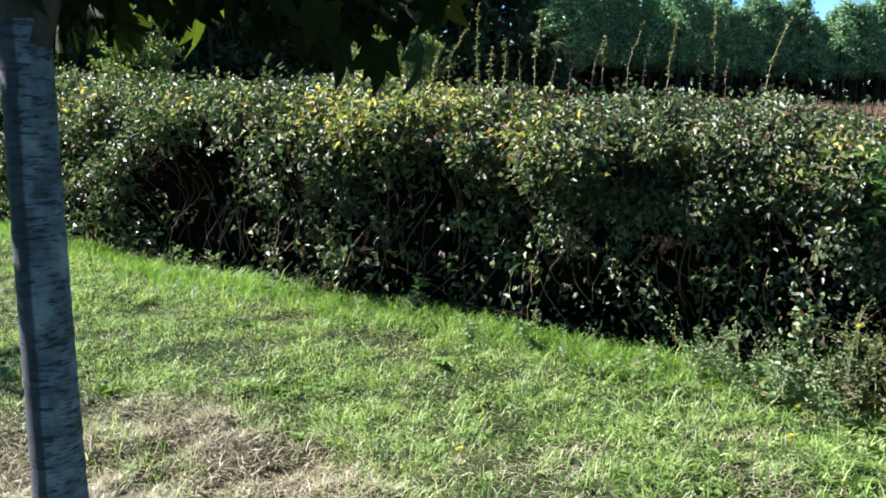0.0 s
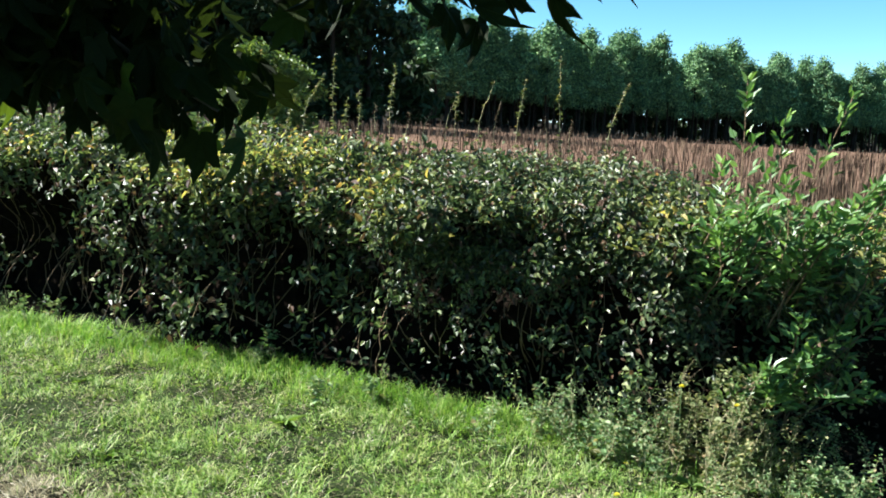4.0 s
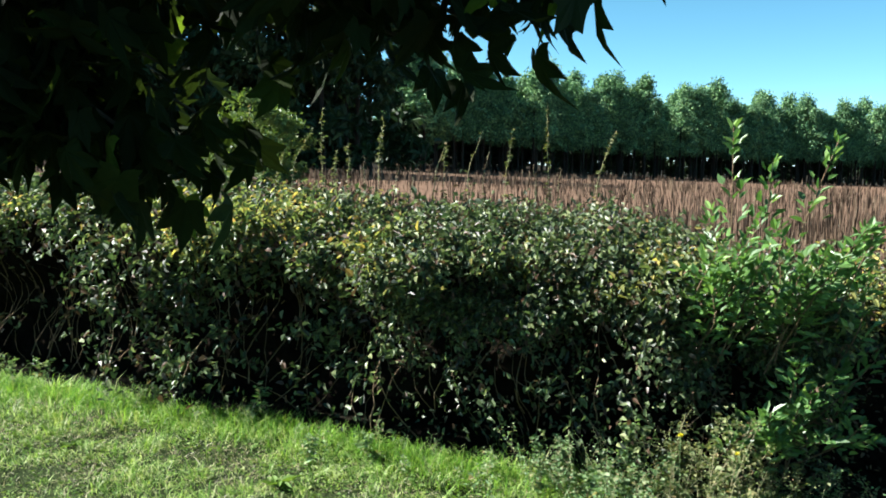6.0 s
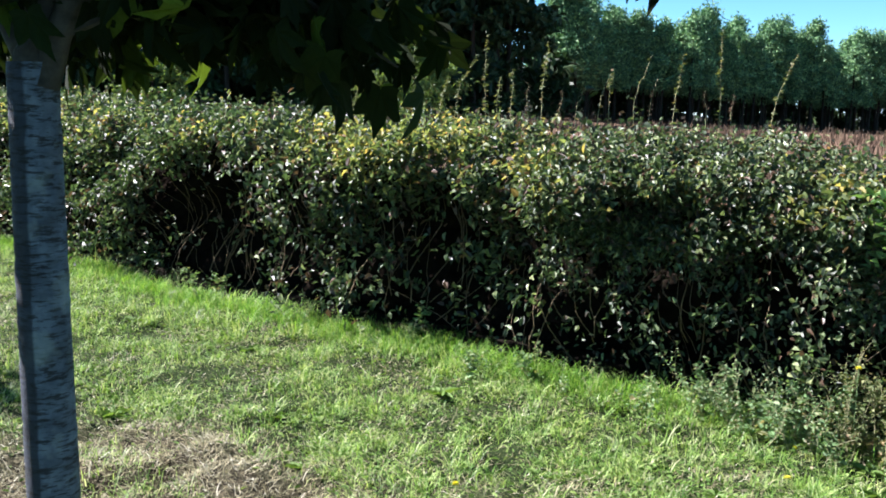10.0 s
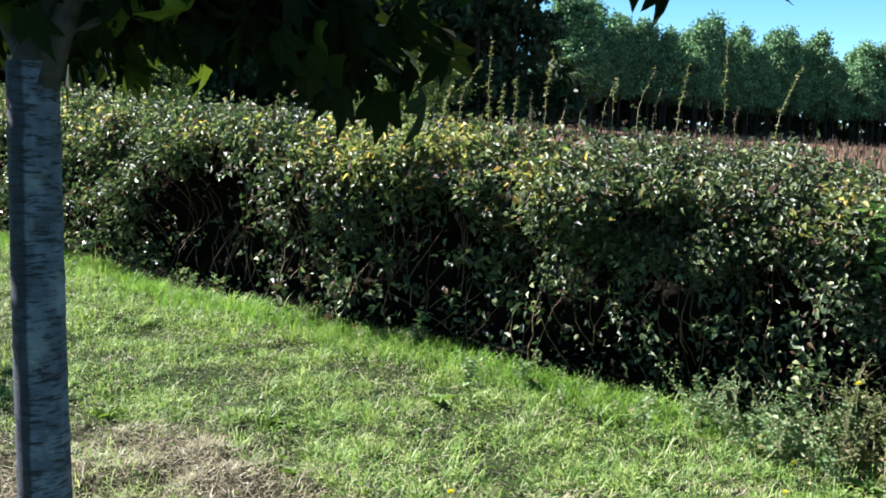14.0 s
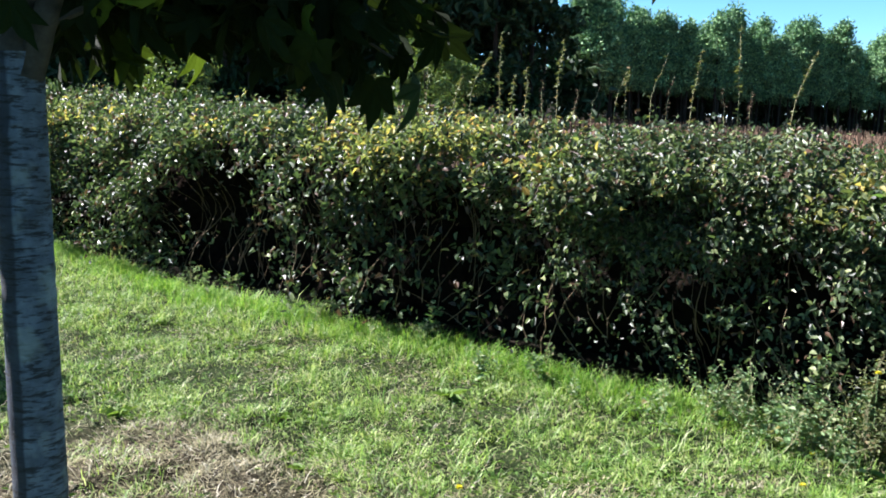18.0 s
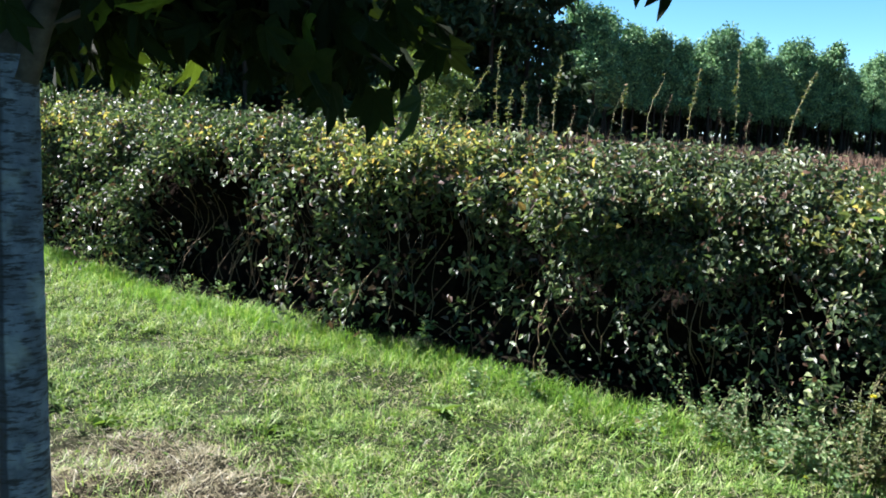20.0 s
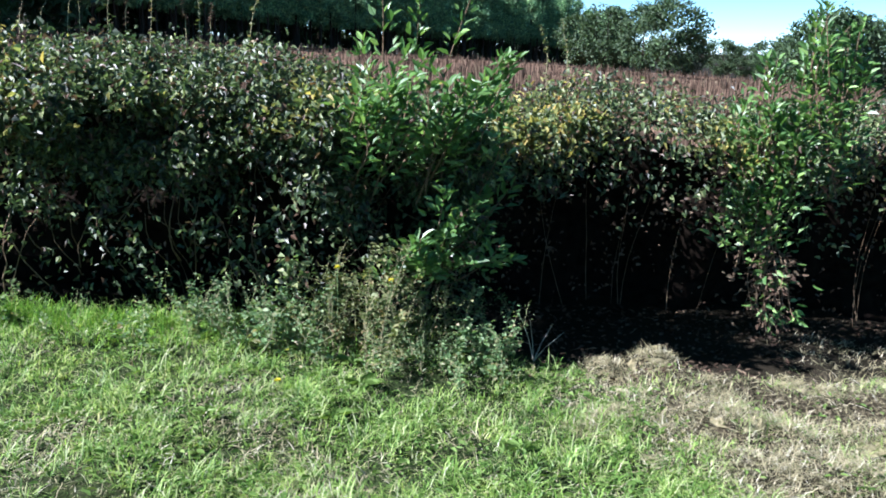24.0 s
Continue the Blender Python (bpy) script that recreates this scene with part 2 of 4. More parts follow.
def oval_leaves(at, way, up, length, width, fold=0.25, droop=0.2, point=0.8):
    """Folded oval leaves: two quads each, base at the given places, along way, face towards up."""
    n = len(at)
    length, width = np.broadcast_to(length, n)[:, None], np.broadcast_to(width, n)[:, None]
    y = unit(way)
    x = unit(np.cross(y, up))
    z = np.cross(x, y)
    w = width / 2
    v = np.stack([at,
                  at + y * length * 0.3 - x * w * 0.9 + z * w * fold * 2,
                  at + y * length * 0.7 - x * w * point + z * (w * fold * 1.6 - length * droop * 0.4),
                  at + y * length - z * length * droop,
                  at + y * length * 0.7 + x * w * point + z * (w * fold * 1.6 - length * droop * 0.4),
                  at + y * length * 0.3 + x * w * 0.9 + z * w * fold * 2], 1).reshape(-1, 3)
    k = np.arange(n)[:, None] * 6
    f = np.concatenate([k + np.array([0, 3, 2, 1]), k + np.array([0, 5, 4, 3])], 0)
    return v, f


def blades(at, way, lean, length, width):
    """Bent grass blades: two quads each."""
    n = len(at)
    length, width = np.broadcast_to(length, n)[:, None], np.broadcast_to(width, n)[:, None]
    side = unit(np.stack([-lean[:, 1], lean[:, 0], np.zeros(n)], 1)) * width / 2
    mid = at + way * length * 0.55
    tip = mid + unit(way + lean) * length * 0.45
    v = np.stack([at - side, at + side, mid - side * 0.8, mid + side * 0.8, tip - side * 0.12, tip + side * 0.12], 1).reshape(-1, 3)
    k = np.arange(n)[:, None] * 6
    f = np.concatenate([k + np.array([0, 1, 3, 2]), k + np.array([2, 3, 5, 4])], 0)
    return v, f


def tubes(lines, radii, sides=5, tip=0.35):
    """Tapering tubes along polylines."""
    vs, fs, base = [], [], 0
    a = np.arange(sides) * 2 * math.pi / sides
    for line, r in zip(lines, radii):
        line = np.asarray(line, float)
        d = unit(np.gradient(line, axis=0))
        s = unit(np.cross(d, np.array([0.31, 0.87, 0.13])))
        u = np.cross(d, s)
        n = len(line)
        rr = (np.asarray(r) if np.ndim(r) else r * np.linspace(1, tip, n))[:, None, None]
        ring = line[:, None] + rr * (s[:, None] * np.cos(a)[None, :, None] + u[:, None] * np.sin(a)[None, :, None])
        vs.append(ring.reshape(-1, 3))
        i, j = np.meshgrid(np.arange(n - 1), np.arange(sides), indexing="ij")
        i, j = i.ravel() * sides, j.ravel()
        jj = (j + 1) % sides
        fs.append(np.stack([i + j, i + jj, i + sides + jj, i + sides + j], 1) + base)
        base += n * sides
    return np.concatenate(vs), np.concatenate(fs)


def curve(points, n=10):
    """A smooth line through a few points."""
    p = np.asarray(points, float)
    k = np.linspace(0, len(p) - 1, n)
    i = np.clip(k.astype(int), 0, len(p) - 2)
    f = (k - i)[:, None]
    pp = np.concatenate([2 * p[:1] - p[1:2], p, 2 * p[-1:] - p[-2:-1]])
    a, b, c, d = pp[i], pp[i + 1], pp[i + 2], pp[i + 3]
    return 0.5 * (2 * b + (c - a) * f + (2 * a - 5 * b + 4 * c - d) * f ** 2 + (3 * b - a - 3 * c + d) * f ** 3)


def field_noise(x, y, scale, seed):
    """Smooth noise in 0 to 1 over arrays, from a sum of sines."""
    g = np.random.default_rng(seed)
    s = np.zeros(np.shape(x))
    for _ in range(7):
        a, w, p = g.uniform(0, 6.28), scale * g.uniform(0.5, 1.8), g.uniform(0, 6.28)
        s = s + np.sin((x * math.cos(a) + y * math.sin(a)) * w + p)
    return 0.5 + 0.5 * np.tanh(s / 3.0)


# ---- ground ----
def lawn_fall(x):
    """The lawn falls gently to the right."""
    return -0.05 * np.clip(np.asarray(x, float) - 0.5, 0, 6)


def ground_z(x, y):
    """Lawn with a slight fall; past the hedge the field falls gently to the right, and a meadow rises behind the wood."""
    x, y = np.asarray(x, float), np.asarray(y, float)
    r = np.hypot(x, y)
    k = np.clip((r - 14) / 40, 0, 1)
    k = k * k * (3 - 2 * k)
    far = np.clip(0.2 - 0.028 * np.clip(x, -60, 140) + 0.008 * np.clip(y, -60, 200), -4.5, 4)
    hill = 6.5 * np.exp(-(((x - 18) / 26) ** 2 + ((y - 185) / 40) ** 2))
    return k * far + hill * k + lawn_fall(x) * (1 - k)


def lumps(x, y):
    """Small unevenness of the lawn, roughest where dry grass lies in tufts."""
    return (field_noise(x, y, 3.0, 5) - 0.5) * 0.06 + (field_noise(x, y, 14.0, 6) - 0.5) * (0.026 + 0.04 * straw_mask(x, y)) + (field_noise(x, y, 7.0, 7) - 0.5) * 0.08 * straw_mask(x, y) + (field_noise(x, y, 34.0, 8) - 0.5) * 0.014


def straw_mask(x, y):
    """Where dry mown grass covers the lawn."""
    a = 1.25 - np.hypot((x + 1.3) / 1.6, (y - 3.2) / 1.25)
    b = (x - 2.62) * 1.4 - np.abs(y - 2.3) * 0.05
    b2 = np.minimum(b, (3.75 - y) * 1.6 + 0.4)
    w = (field_noise(x, y, 4.0, 3) - 0.5) * 0.9
    b2 = np.where((x > 2.85) & (y > 3.8 - (x - 2.85) * 0.14), -2, b2)
    return np.clip(np.maximum(a * 1.3, b2) + w, 0, 1)


def ground_material():
    m, t, p = nodes_of("lawn_and_field_soil")
    lawn = ramp(t, noise_tex(t, 75, 6, 0.75), [(0.36, (0.006, 0.009, 0.004)), (0.5, (0.022, 0.036, 0.012)), (0.66, (0.09, 0.115, 0.04))])
    dry = ramp(t, noise_tex(t, 38, 8, 0.75), [(0.4, (0.008, 0.007, 0.005)), (0.52, (0.05, 0.042, 0.026)), (0.66, (0.22, 0.19, 0.12))])
    field = ramp(t, noise_tex(t, 1.5, 10, 0.7), [(0.3, (0.07, 0.042, 0.03)), (0.55, (0.14, 0.088, 0.06)), (0.75, (0.23, 0.165, 0.1))])
    a = t.nodes.new("ShaderNodeAttribute")
    a.attribute_name = "cover"
    sep = t.nodes.new("ShaderNodeSeparateColor")
    t.links.new(a.outputs["Color"], sep.inputs["Color"])
    col = mixed(t, sep.outputs["Red"], lawn, dry)
    col = mixed(t, sep.outputs["Green"], col, field)
    # blue paints the wood floor and the shade by the hedge near-black
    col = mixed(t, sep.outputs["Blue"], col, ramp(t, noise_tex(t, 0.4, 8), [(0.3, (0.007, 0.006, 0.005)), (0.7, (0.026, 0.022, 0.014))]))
    t.links.new(col, p.inputs["Base Color"])
    p.inputs["Roughness"].default_value, p.inputs["Specular IOR Level"].default_value = 0.95, 0.05
    b = t.nodes.new("ShaderNodeBump")
    b.inputs["Strength"].default_value, b.inputs["Distance"].default_value = 0.7, 0.03
    t.links.new(noise_tex(t, 75, 6, 0.75), b.inputs["Height"])
    t.links.new(b.outputs["Normal"], p.inputs["Normal"])
    return m


# front foot of the hedge, from far to near
FOOT = np.array([(-14, 18.6), (-8, 12.8), (-5.2, 10.25), (-4, 9.25), (-2.8, 8.05), (-1.8, 7.15), (-1, 6.65), (-0.35, 6.25), (0.25, 5.8), (0.8, 5.4), (1.2, 5.12), (1.6, 4.88), (2.0, 4.7), (2.4, 4.6), (2.8, 4.64), (3.2, 4.58), (3.9, 4.25), (4.7, 3.88), (5.6, 3.35), (7, 2.6), (10, 0.6)])
FOOT_S = np.concatenate([[0], np.cumsum(np.linalg.norm(np.diff(FOOT, axis=0), axis=1))])


def foot(s):
    """Place on the hedge's foot and the level way out of its face, at s metres along it."""
    p = np.stack([np.interp(s, FOOT_S, FOOT[:, k]) for k in (0, 1)], -1)
    q = np.stack([np.interp(s + 0.4, FOOT_S, FOOT[:, k]) - np.interp(s - 0.4, FOOT_S, FOOT[:, k]) for k in (0, 1)], -1)
    q = unit(q)
    return p, np.stack([q[..., 1], -q[..., 0]], -1)


def s_at(x):
    return np.interp(x, FOOT[:, 0], FOOT_S)


def hedge_side(x, y):
    """Positive on the field's side of the hedge's foot."""
    return y - np.interp(x, FOOT[:, 0], FOOT[:, 1])


xs = np.concatenate([-np.geomspace(2500, 12, 30), np.arange(-11, -4, 0.25), np.arange(-4, 6, 0.07), np.arange(6, 11.01, 0.25), np.geomspace(12, 2500, 30)])
ys = np.concatenate([-np.geomspace(2500, 12, 16), np.arange(-11, 1.6, 0.25), np.arange(1.6, 8, 0.07), np.arange(8, 21.01, 0.25), np.geomspace(22, 2500, 34)])
gx, gy = np.meshgrid(xs, ys)
gz = ground_z(gx, gy) + np.where((np.abs(gx) < 11) & (np.abs(gy) < 21), lumps(gx, gy), 0)
gi, gj = np.meshgrid(np.arange(len(ys) - 1), np.arange(len(xs) - 1), indexing="ij")
gk = (gi * len(xs) + gj).ravel()
ground_me = mesh_of("ground", np.stack([gx, gy, gz], -1).reshape(-1, 3), np.stack([gk, gk + 1, gk + len(xs) + 1, gk + len(xs)], 1), ground_material(), True)
cover = ground_me.color_attributes.new("cover", "FLOAT_COLOR", "POINT")
inner = (np.abs(gx) < 11) & (np.abs(gy) < 21)
in_field = np.clip((hedge_side(gx, gy) - 1.2) * 2, 0, 1)
# shade under the hedge and before its right end, put into the soil colour
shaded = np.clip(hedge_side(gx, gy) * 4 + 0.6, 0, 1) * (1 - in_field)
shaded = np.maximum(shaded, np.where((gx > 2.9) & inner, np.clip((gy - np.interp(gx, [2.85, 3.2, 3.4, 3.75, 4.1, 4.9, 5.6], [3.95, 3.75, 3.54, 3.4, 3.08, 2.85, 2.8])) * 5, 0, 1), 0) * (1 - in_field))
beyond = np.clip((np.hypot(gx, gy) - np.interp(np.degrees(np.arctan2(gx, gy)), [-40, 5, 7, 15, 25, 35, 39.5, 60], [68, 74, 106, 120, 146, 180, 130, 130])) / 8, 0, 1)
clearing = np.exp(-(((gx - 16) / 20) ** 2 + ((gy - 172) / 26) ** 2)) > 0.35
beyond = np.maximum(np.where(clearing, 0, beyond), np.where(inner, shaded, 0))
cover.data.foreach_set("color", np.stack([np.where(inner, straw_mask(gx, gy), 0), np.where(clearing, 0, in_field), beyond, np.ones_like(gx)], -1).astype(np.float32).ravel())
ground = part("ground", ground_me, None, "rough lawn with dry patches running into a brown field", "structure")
ground["category"] = "ground"

# ---- lawn ----
def lawn_points(n, x0, x1, y0, y1):
    p = np.stack([rng.uniform(x0, x1, n), y0 + (y1 - y0) * rng.uniform(0, 1, n) ** 1.6], 1)
    # no grass past the edge of the painted shade on the right
    bare = np.where(p[:, 0] > 2.85, np.interp(p[:, 0], [2.85, 3.2, 3.4, 3.75, 4.1, 4.9, 5.6], [3.95, 3.75, 3.54, 3.4, 3.08, 2.85, 2.8]) + (field_noise(p[:, 0], p[:, 1], 7.0, 91) - 0.5) * 0.3, 99)
    p = p[(hedge_side(p[:, 0], p[:, 1]) < 0.05) & (p[:, 1] < bare) & (np.abs(p[:, 0]) < p[:, 1] * 0.75 + 1.2 + np.clip(p[:, 0], 0, 9) * 0.8)]
    return p


def on_ground(p, dz=0.0):
    return np.column_stack([p, ground_z(p[:, 0], p[:, 1]) + lumps(p[:, 0], p[:, 1]) + dz])


def grass(name, p, tall, wide, lying, material, label, category):
    n = len(p)
    # blades of a patch lean roughly one way
    a = 14 * field_noise(p[:, 0], p[:, 1], 4.0, 81) + rng.normal(0, 1.8, n)
    lean = np.stack([np.cos(a), np.sin(a), rng.uniform(-0.7, 0.1, n)], 1)
    way = unit(np.stack([np.cos(a) * lying, np.sin(a) * lying, np.ones(n)], 1) + rng.normal(0, 0.15, (n, 3)))
    v, f = blades(on_ground(p, -0.006), way, lean, tall, wide)
    ob = part(name, mesh_of(name, v, f, material), None, label, "stuff")
    ob["category"] = category
    return ob


p = lawn_points(520000, -6.5, 5.6, 2.0, 10.5)
dry = straw_mask(p[:, 0], p[:, 1])
tuft = field_noise(p[:, 0], p[:, 1], 9.0, 11)
keep = rng.uniform(0, 1, len(p)) < (1 - 0.72 * dry) * (1.4 * tuft - 0.06)
p, tuft = p[keep], tuft[keep]
near_hedge = np.clip(1 + hedge_side(p[:, 0], p[:, 1]) / 0.5, 0, 1)
grass("lawn_grass", p, rng.gamma(3.0, 0.0135, len(p)) * (0.2 + 1.6 * tuft) + near_hedge * rng.uniform(0, 0.2, len(p)), rng.uniform(0.0026, 0.0055, len(p)) * np.clip(0.5 + p[:, 1] * 0.12, 0.8, 1.7), rng.uniform(0.1, 2.6, len(p)), GRASS, "sunlit green rough lawn grass, unevenly mown", "grass")
c = lawn_points(5200, -6.5, 5.6, 2.0, 10)
c = c[rng.uniform(0, 1, len(c)) < 0.25 + 0.75 * field_noise(c[:, 0], c[:, 1], 2.2, 15) - 0.8 * straw_mask(c[:, 0], c[:, 1])]
p = np.repeat(c, 26, 0) + rng.normal(0, 0.024, (len(c) * 26, 2))
size = np.repeat(rng.uniform(0.55, 1.35, len(c)), 26)
grass("grass_tufts", p, rng.uniform(0.05, 0.13, len(p)) * size, rng.uniform(0.003, 0.006, len(p)), rng.uniform(0.2, 1.9, len(p)), GRASS, "longer bright green tufts of grass standing in the lawn", "grass")
p = lawn_points(105000, -7, 6, 2.0, 11.5)
keep = rng.uniform(0, 1, len(p)) < (0.9 - 0.8 * straw_mask(p[:, 0], p[:, 1])) * field_noise(p[:, 0], p[:, 1], 6.0, 21)
p = p[keep]
a = rng.uniform(0, 6.283, len(p))
v, f = oval_leaves(on_ground(p, 0.008) + np.column_stack([np.zeros((len(p), 2)), rng.uniform(0, 0.03, len(p))]), np.stack([np.cos(a), np.sin(a), rng.uniform(0, 0.6, len(p))], 1), np.array([0, 0, 1.0]) + rng.normal(0, 0.3, (len(p), 3)), rng.uniform(0.018, 0.048, len(p)), rng.uniform(0.009, 0.022, len(p)))
lawn_leaves = part("lawn_weeds", mesh_of("lawn_weeds", v, f, CLOVER), None, "small broad leaves of clover and daisies among the grass", "stuff")
lawn_leaves["category"] = "lawn weeds"
p = lawn_points(560000, -6.5, 5.8, 1.8, 10.5)
keep = rng.uniform(0, 1, len(p)) < 0.1 + 0.65 * field_noise(p[:, 0], p[:, 1], 5.0, 31) ** 3 + 0.85 * straw_mask(p[:, 0], p[:, 1]) * (0.1 + 1.2 * field_noise(p[:, 0], p[:, 1], 9.0, 33) ** 1.5)
p = p[keep]
grass("dry_clippings", p, rng.uniform(0.025, 0.1, len(p)), rng.uniform(0.002, 0.0048, len(p)), rng.uniform(0.4, 5.0, len(p)), STRAW, "pale dry mown grass lying on the lawn", "dry grass")


# dry litter lies on beyond the soil painted dark as shade
p = np.stack([rng.uniform(4.5, 7.0, 26000), rng.uniform(2.8, 4.2, 26000)], 1)
p = p[(hedge_side(p[:, 0], p[:, 1]) < 0) & (rng.uniform(0, 1, len(p)) < field_noise(p[:, 0], p[:, 1], 6.0, 37) * np.clip((p[:, 0] - 4.5) * 1.5 + (3.2 - p[:, 1]), 0, 1))]
grass("dry_clippings", p, rng.uniform(0.03, 0.1, len(p)), rng.uniform(0.003, 0.005, len(p)), rng.uniform(0.6, 5.0, len(p)), STRAW, "pale dry litter scattered on bare soil", "dry grass")

# longer grass where the mower does not reach
fs = rng.uniform(s_at(-7.0), s_at(2.3), 26000)
fp0, fo0 = foot(fs)
p = fp0 + fo0 * (rng.gamma(2.0, 0.09, len(fs)) - 0.06)[:, None]
p = p[rng.uniform(0, 1, len(p)) < 0.25 + field_noise(p[:, 0], p[:, 1], 8.0, 35)]
grass("hedge_foot_grass", p, rng.uniform(0.06, 0.2, len(p)), rng.uniform(0.003, 0.006, len(p)), rng.uniform(0.0, 1.0, len(p)), FRINGE, "long lush bright green grass along the foot of the hedge", "grass")

# the lawn goes on behind and beside the path
p = np.stack([rng.uniform(-12, 9, 120000), rng.uniform(-9, 9, 120000)], 1)
p = p[(hedge_side(p[:, 0], p[:, 1]) < 0) & ((p[:, 1] < 2.1) | (np.abs(p[:, 0]) > p[:, 1] * 0.75 + 1.2)) & ((p[:, 0] < 2.8) | (p[:, 1] < 2.0))]
grass("lawn_grass", p, rng.uniform(0.04, 0.1, len(p)), rng.uniform(0.005, 0.011, len(p)), rng.uniform(0.3, 2.0, len(p)), GRASS, "sunlit rough grass of the wider lawn", "grass")
p = lawn_points(1500, -3, 5, 2.3, 6.5)
grass("long_straws", p, rng.uniform(0.1, 0.26, len(p)), rng.uniform(0.002, 0.004, len(p)), rng.uniform(3.0, 12.0, len(p)), STRAW, "long pale straws lying loose on the lawn", "dry grass")


def rosette(x, y, size, n, label):
    """A flat rosette of broad leaves in the lawn."""
    w = thing("lawn_plant", (x, y, float(ground_z(x, y) + lumps(x, y))), label, "plant", "broad-leaved plants in the lawn")
    for k in range(n):
        a, ln = k * 2.4 + rng.normal(0, 0.3), size * rng.uniform(0.6, 1.1)
        way = np.array([[math.cos(a), math.sin(a), rng.uniform(0.25, 0.9)]])
        v, f = oval_leaves(np.array([[0, 0, 0.01]]), way, np.array([[0, 0, 1.0]]) + rng.normal(0, 0.2, (1, 3)), ln, ln * rng.uniform(0.35, 0.5), 0.2, 0.35)
        part("leaf", mesh_of("leaf", v, f, CLOVER), w)


for x, y, size, n in [(-0.03, 4.9, 0.12, 12), (-1.8, 4.5, 0.1, 9), (-0.92, 4.5, 0.09, 9), (-0.7, 3.95, 0.08, 8), (1.05, 4.3, 0.08, 8), (-1.35, 5.75, 0.09, 8), (0.55, 5.55, 0.1, 9), (1.72, 3.42, 0.11, 11), (2.0, 3.72, 0.12, 12), (2.08, 4.0, 0.1, 9), (2.35, 2.85, 0.08, 9), (1.2, 3.6, 0.08, 8), (-2.4, 6.5, 0.1, 9), (0.7, 3.4, 0.07, 8)]:
    rosette(x, y, size, n, "low rosette of broad green leaves in the lawn")


# ---- hedge ----
TO_SUN = np.array(SUN_FROM * math.cos(SUN_EL) + Vector((0, 0, math.sin(SUN_EL))))


def hedge_top(s):
    x = np.interp(s, FOOT_S, FOOT[:, 0])
    return np.interp(x, [-14, -5, -3, -1.4, 0, 1.2, 2.2, 3.2, 4.2, 10], [1.75, 1.68, 1.6, 1.6, 1.5, 1.38, 1.34, 1.33, 1.39, 1.5]) + (field_noise(s, s * 0, 5.0, 41) - 0.5) * 0.16 + (field_noise(s, s * 0, 2.2, 42) - 0.5) * 0.18 + (field_noise(s, s * 0, 12.0, 44) - 0.5) * 0.09


# bulges and hollows of the face: along the foot by x, height, reach along, reach up, metres out
BULGES = [(-0.75, 0.95, 0.38, 0.45, 0.2), (-2.2, 0.7, 0.7, 0.55, -0.36), (-3.2, 0.8, 0.5, 0.6, 0.12), (-0.12, 0.6, 0.16, 0.45, -0.28),
          (1.0, 0.22, 0.55, 0.25, -0.25), (0.1, 1.2, 0.4, 0.3, 0.08), (3.5, 1.2, 0.6, 0.22, 0.25), (3.8, 0.42, 0.75, 0.5, -0.22), (5.9, 0.42, 0.6, 0.5, -0.25), (-2.5, 1.35, 0.5, 0.2, 0.15), (-4.6, 0.9, 0.4, 0.5, 0.15), (2.95, 0.95, 0.28, 0.7, 0.42)]


def face_out(s, h):
    """How far the face stands out from the foot at s along and h up."""
    o = -0.2 + 0.12 * np.sin(np.clip(h / hedge_top(s), 0, 1) * 2.6) + (field_noise(s, h * 1.3, 5.0, 43) - 0.5) * 0.42
    for bx, bh, ra, rh, m in BULGES:
        o = o + m * np.exp(-(((s - s_at(bx)) / ra) ** 2 + ((h - bh) / rh) ** 2))
    top = hedge_top(s)
    return np.maximum(o, -0.75) - 0.3 * np.clip((h - top + 0.25) / 0.25, 0, 1) ** 2


def hedge_place(s, h, inset):
    p, out = foot(s)
    o = face_out(s, h) - inset
    q = p + out * o[:, None]
    return np.column_stack([q, h + lawn_fall(q[:, 0])]), np.column_stack([out, np.zeros(len(s))])


hedge = thing("bramble_hedge", (0.6, 5.9, 0), "tall bramble hedge, leaves yellowing along its top, dark inside", "hedge")
H0 = Vector(hedge.location)


def hedge_part(name, v, f, material, label="", kind=""):
    return part(name, mesh_of(name, np.asarray(v) - np.array(H0), f, material), hedge, label, kind)


S0, S1 = FOOT_S[0] + 3.0, s_at(3.1)
# sheet inside the hedge, its near-black colour standing in for the shade there
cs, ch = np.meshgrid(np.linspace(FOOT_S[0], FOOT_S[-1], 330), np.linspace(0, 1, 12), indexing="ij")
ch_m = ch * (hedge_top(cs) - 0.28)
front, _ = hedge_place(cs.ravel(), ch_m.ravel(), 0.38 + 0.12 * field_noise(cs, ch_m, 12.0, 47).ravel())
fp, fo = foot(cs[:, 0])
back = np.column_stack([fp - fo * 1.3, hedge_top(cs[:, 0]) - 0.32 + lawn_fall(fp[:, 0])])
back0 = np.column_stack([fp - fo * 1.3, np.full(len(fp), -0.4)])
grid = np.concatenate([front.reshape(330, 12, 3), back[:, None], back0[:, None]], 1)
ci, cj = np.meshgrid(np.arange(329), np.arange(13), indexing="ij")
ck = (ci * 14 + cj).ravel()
hedge_part("thicket", grid.reshape(-1, 3), np.stack([ck, ck + 14, ck + 15, ck + 1], 1), THICKET_SHADE, "near-black sheet painted as the shade among the stems")


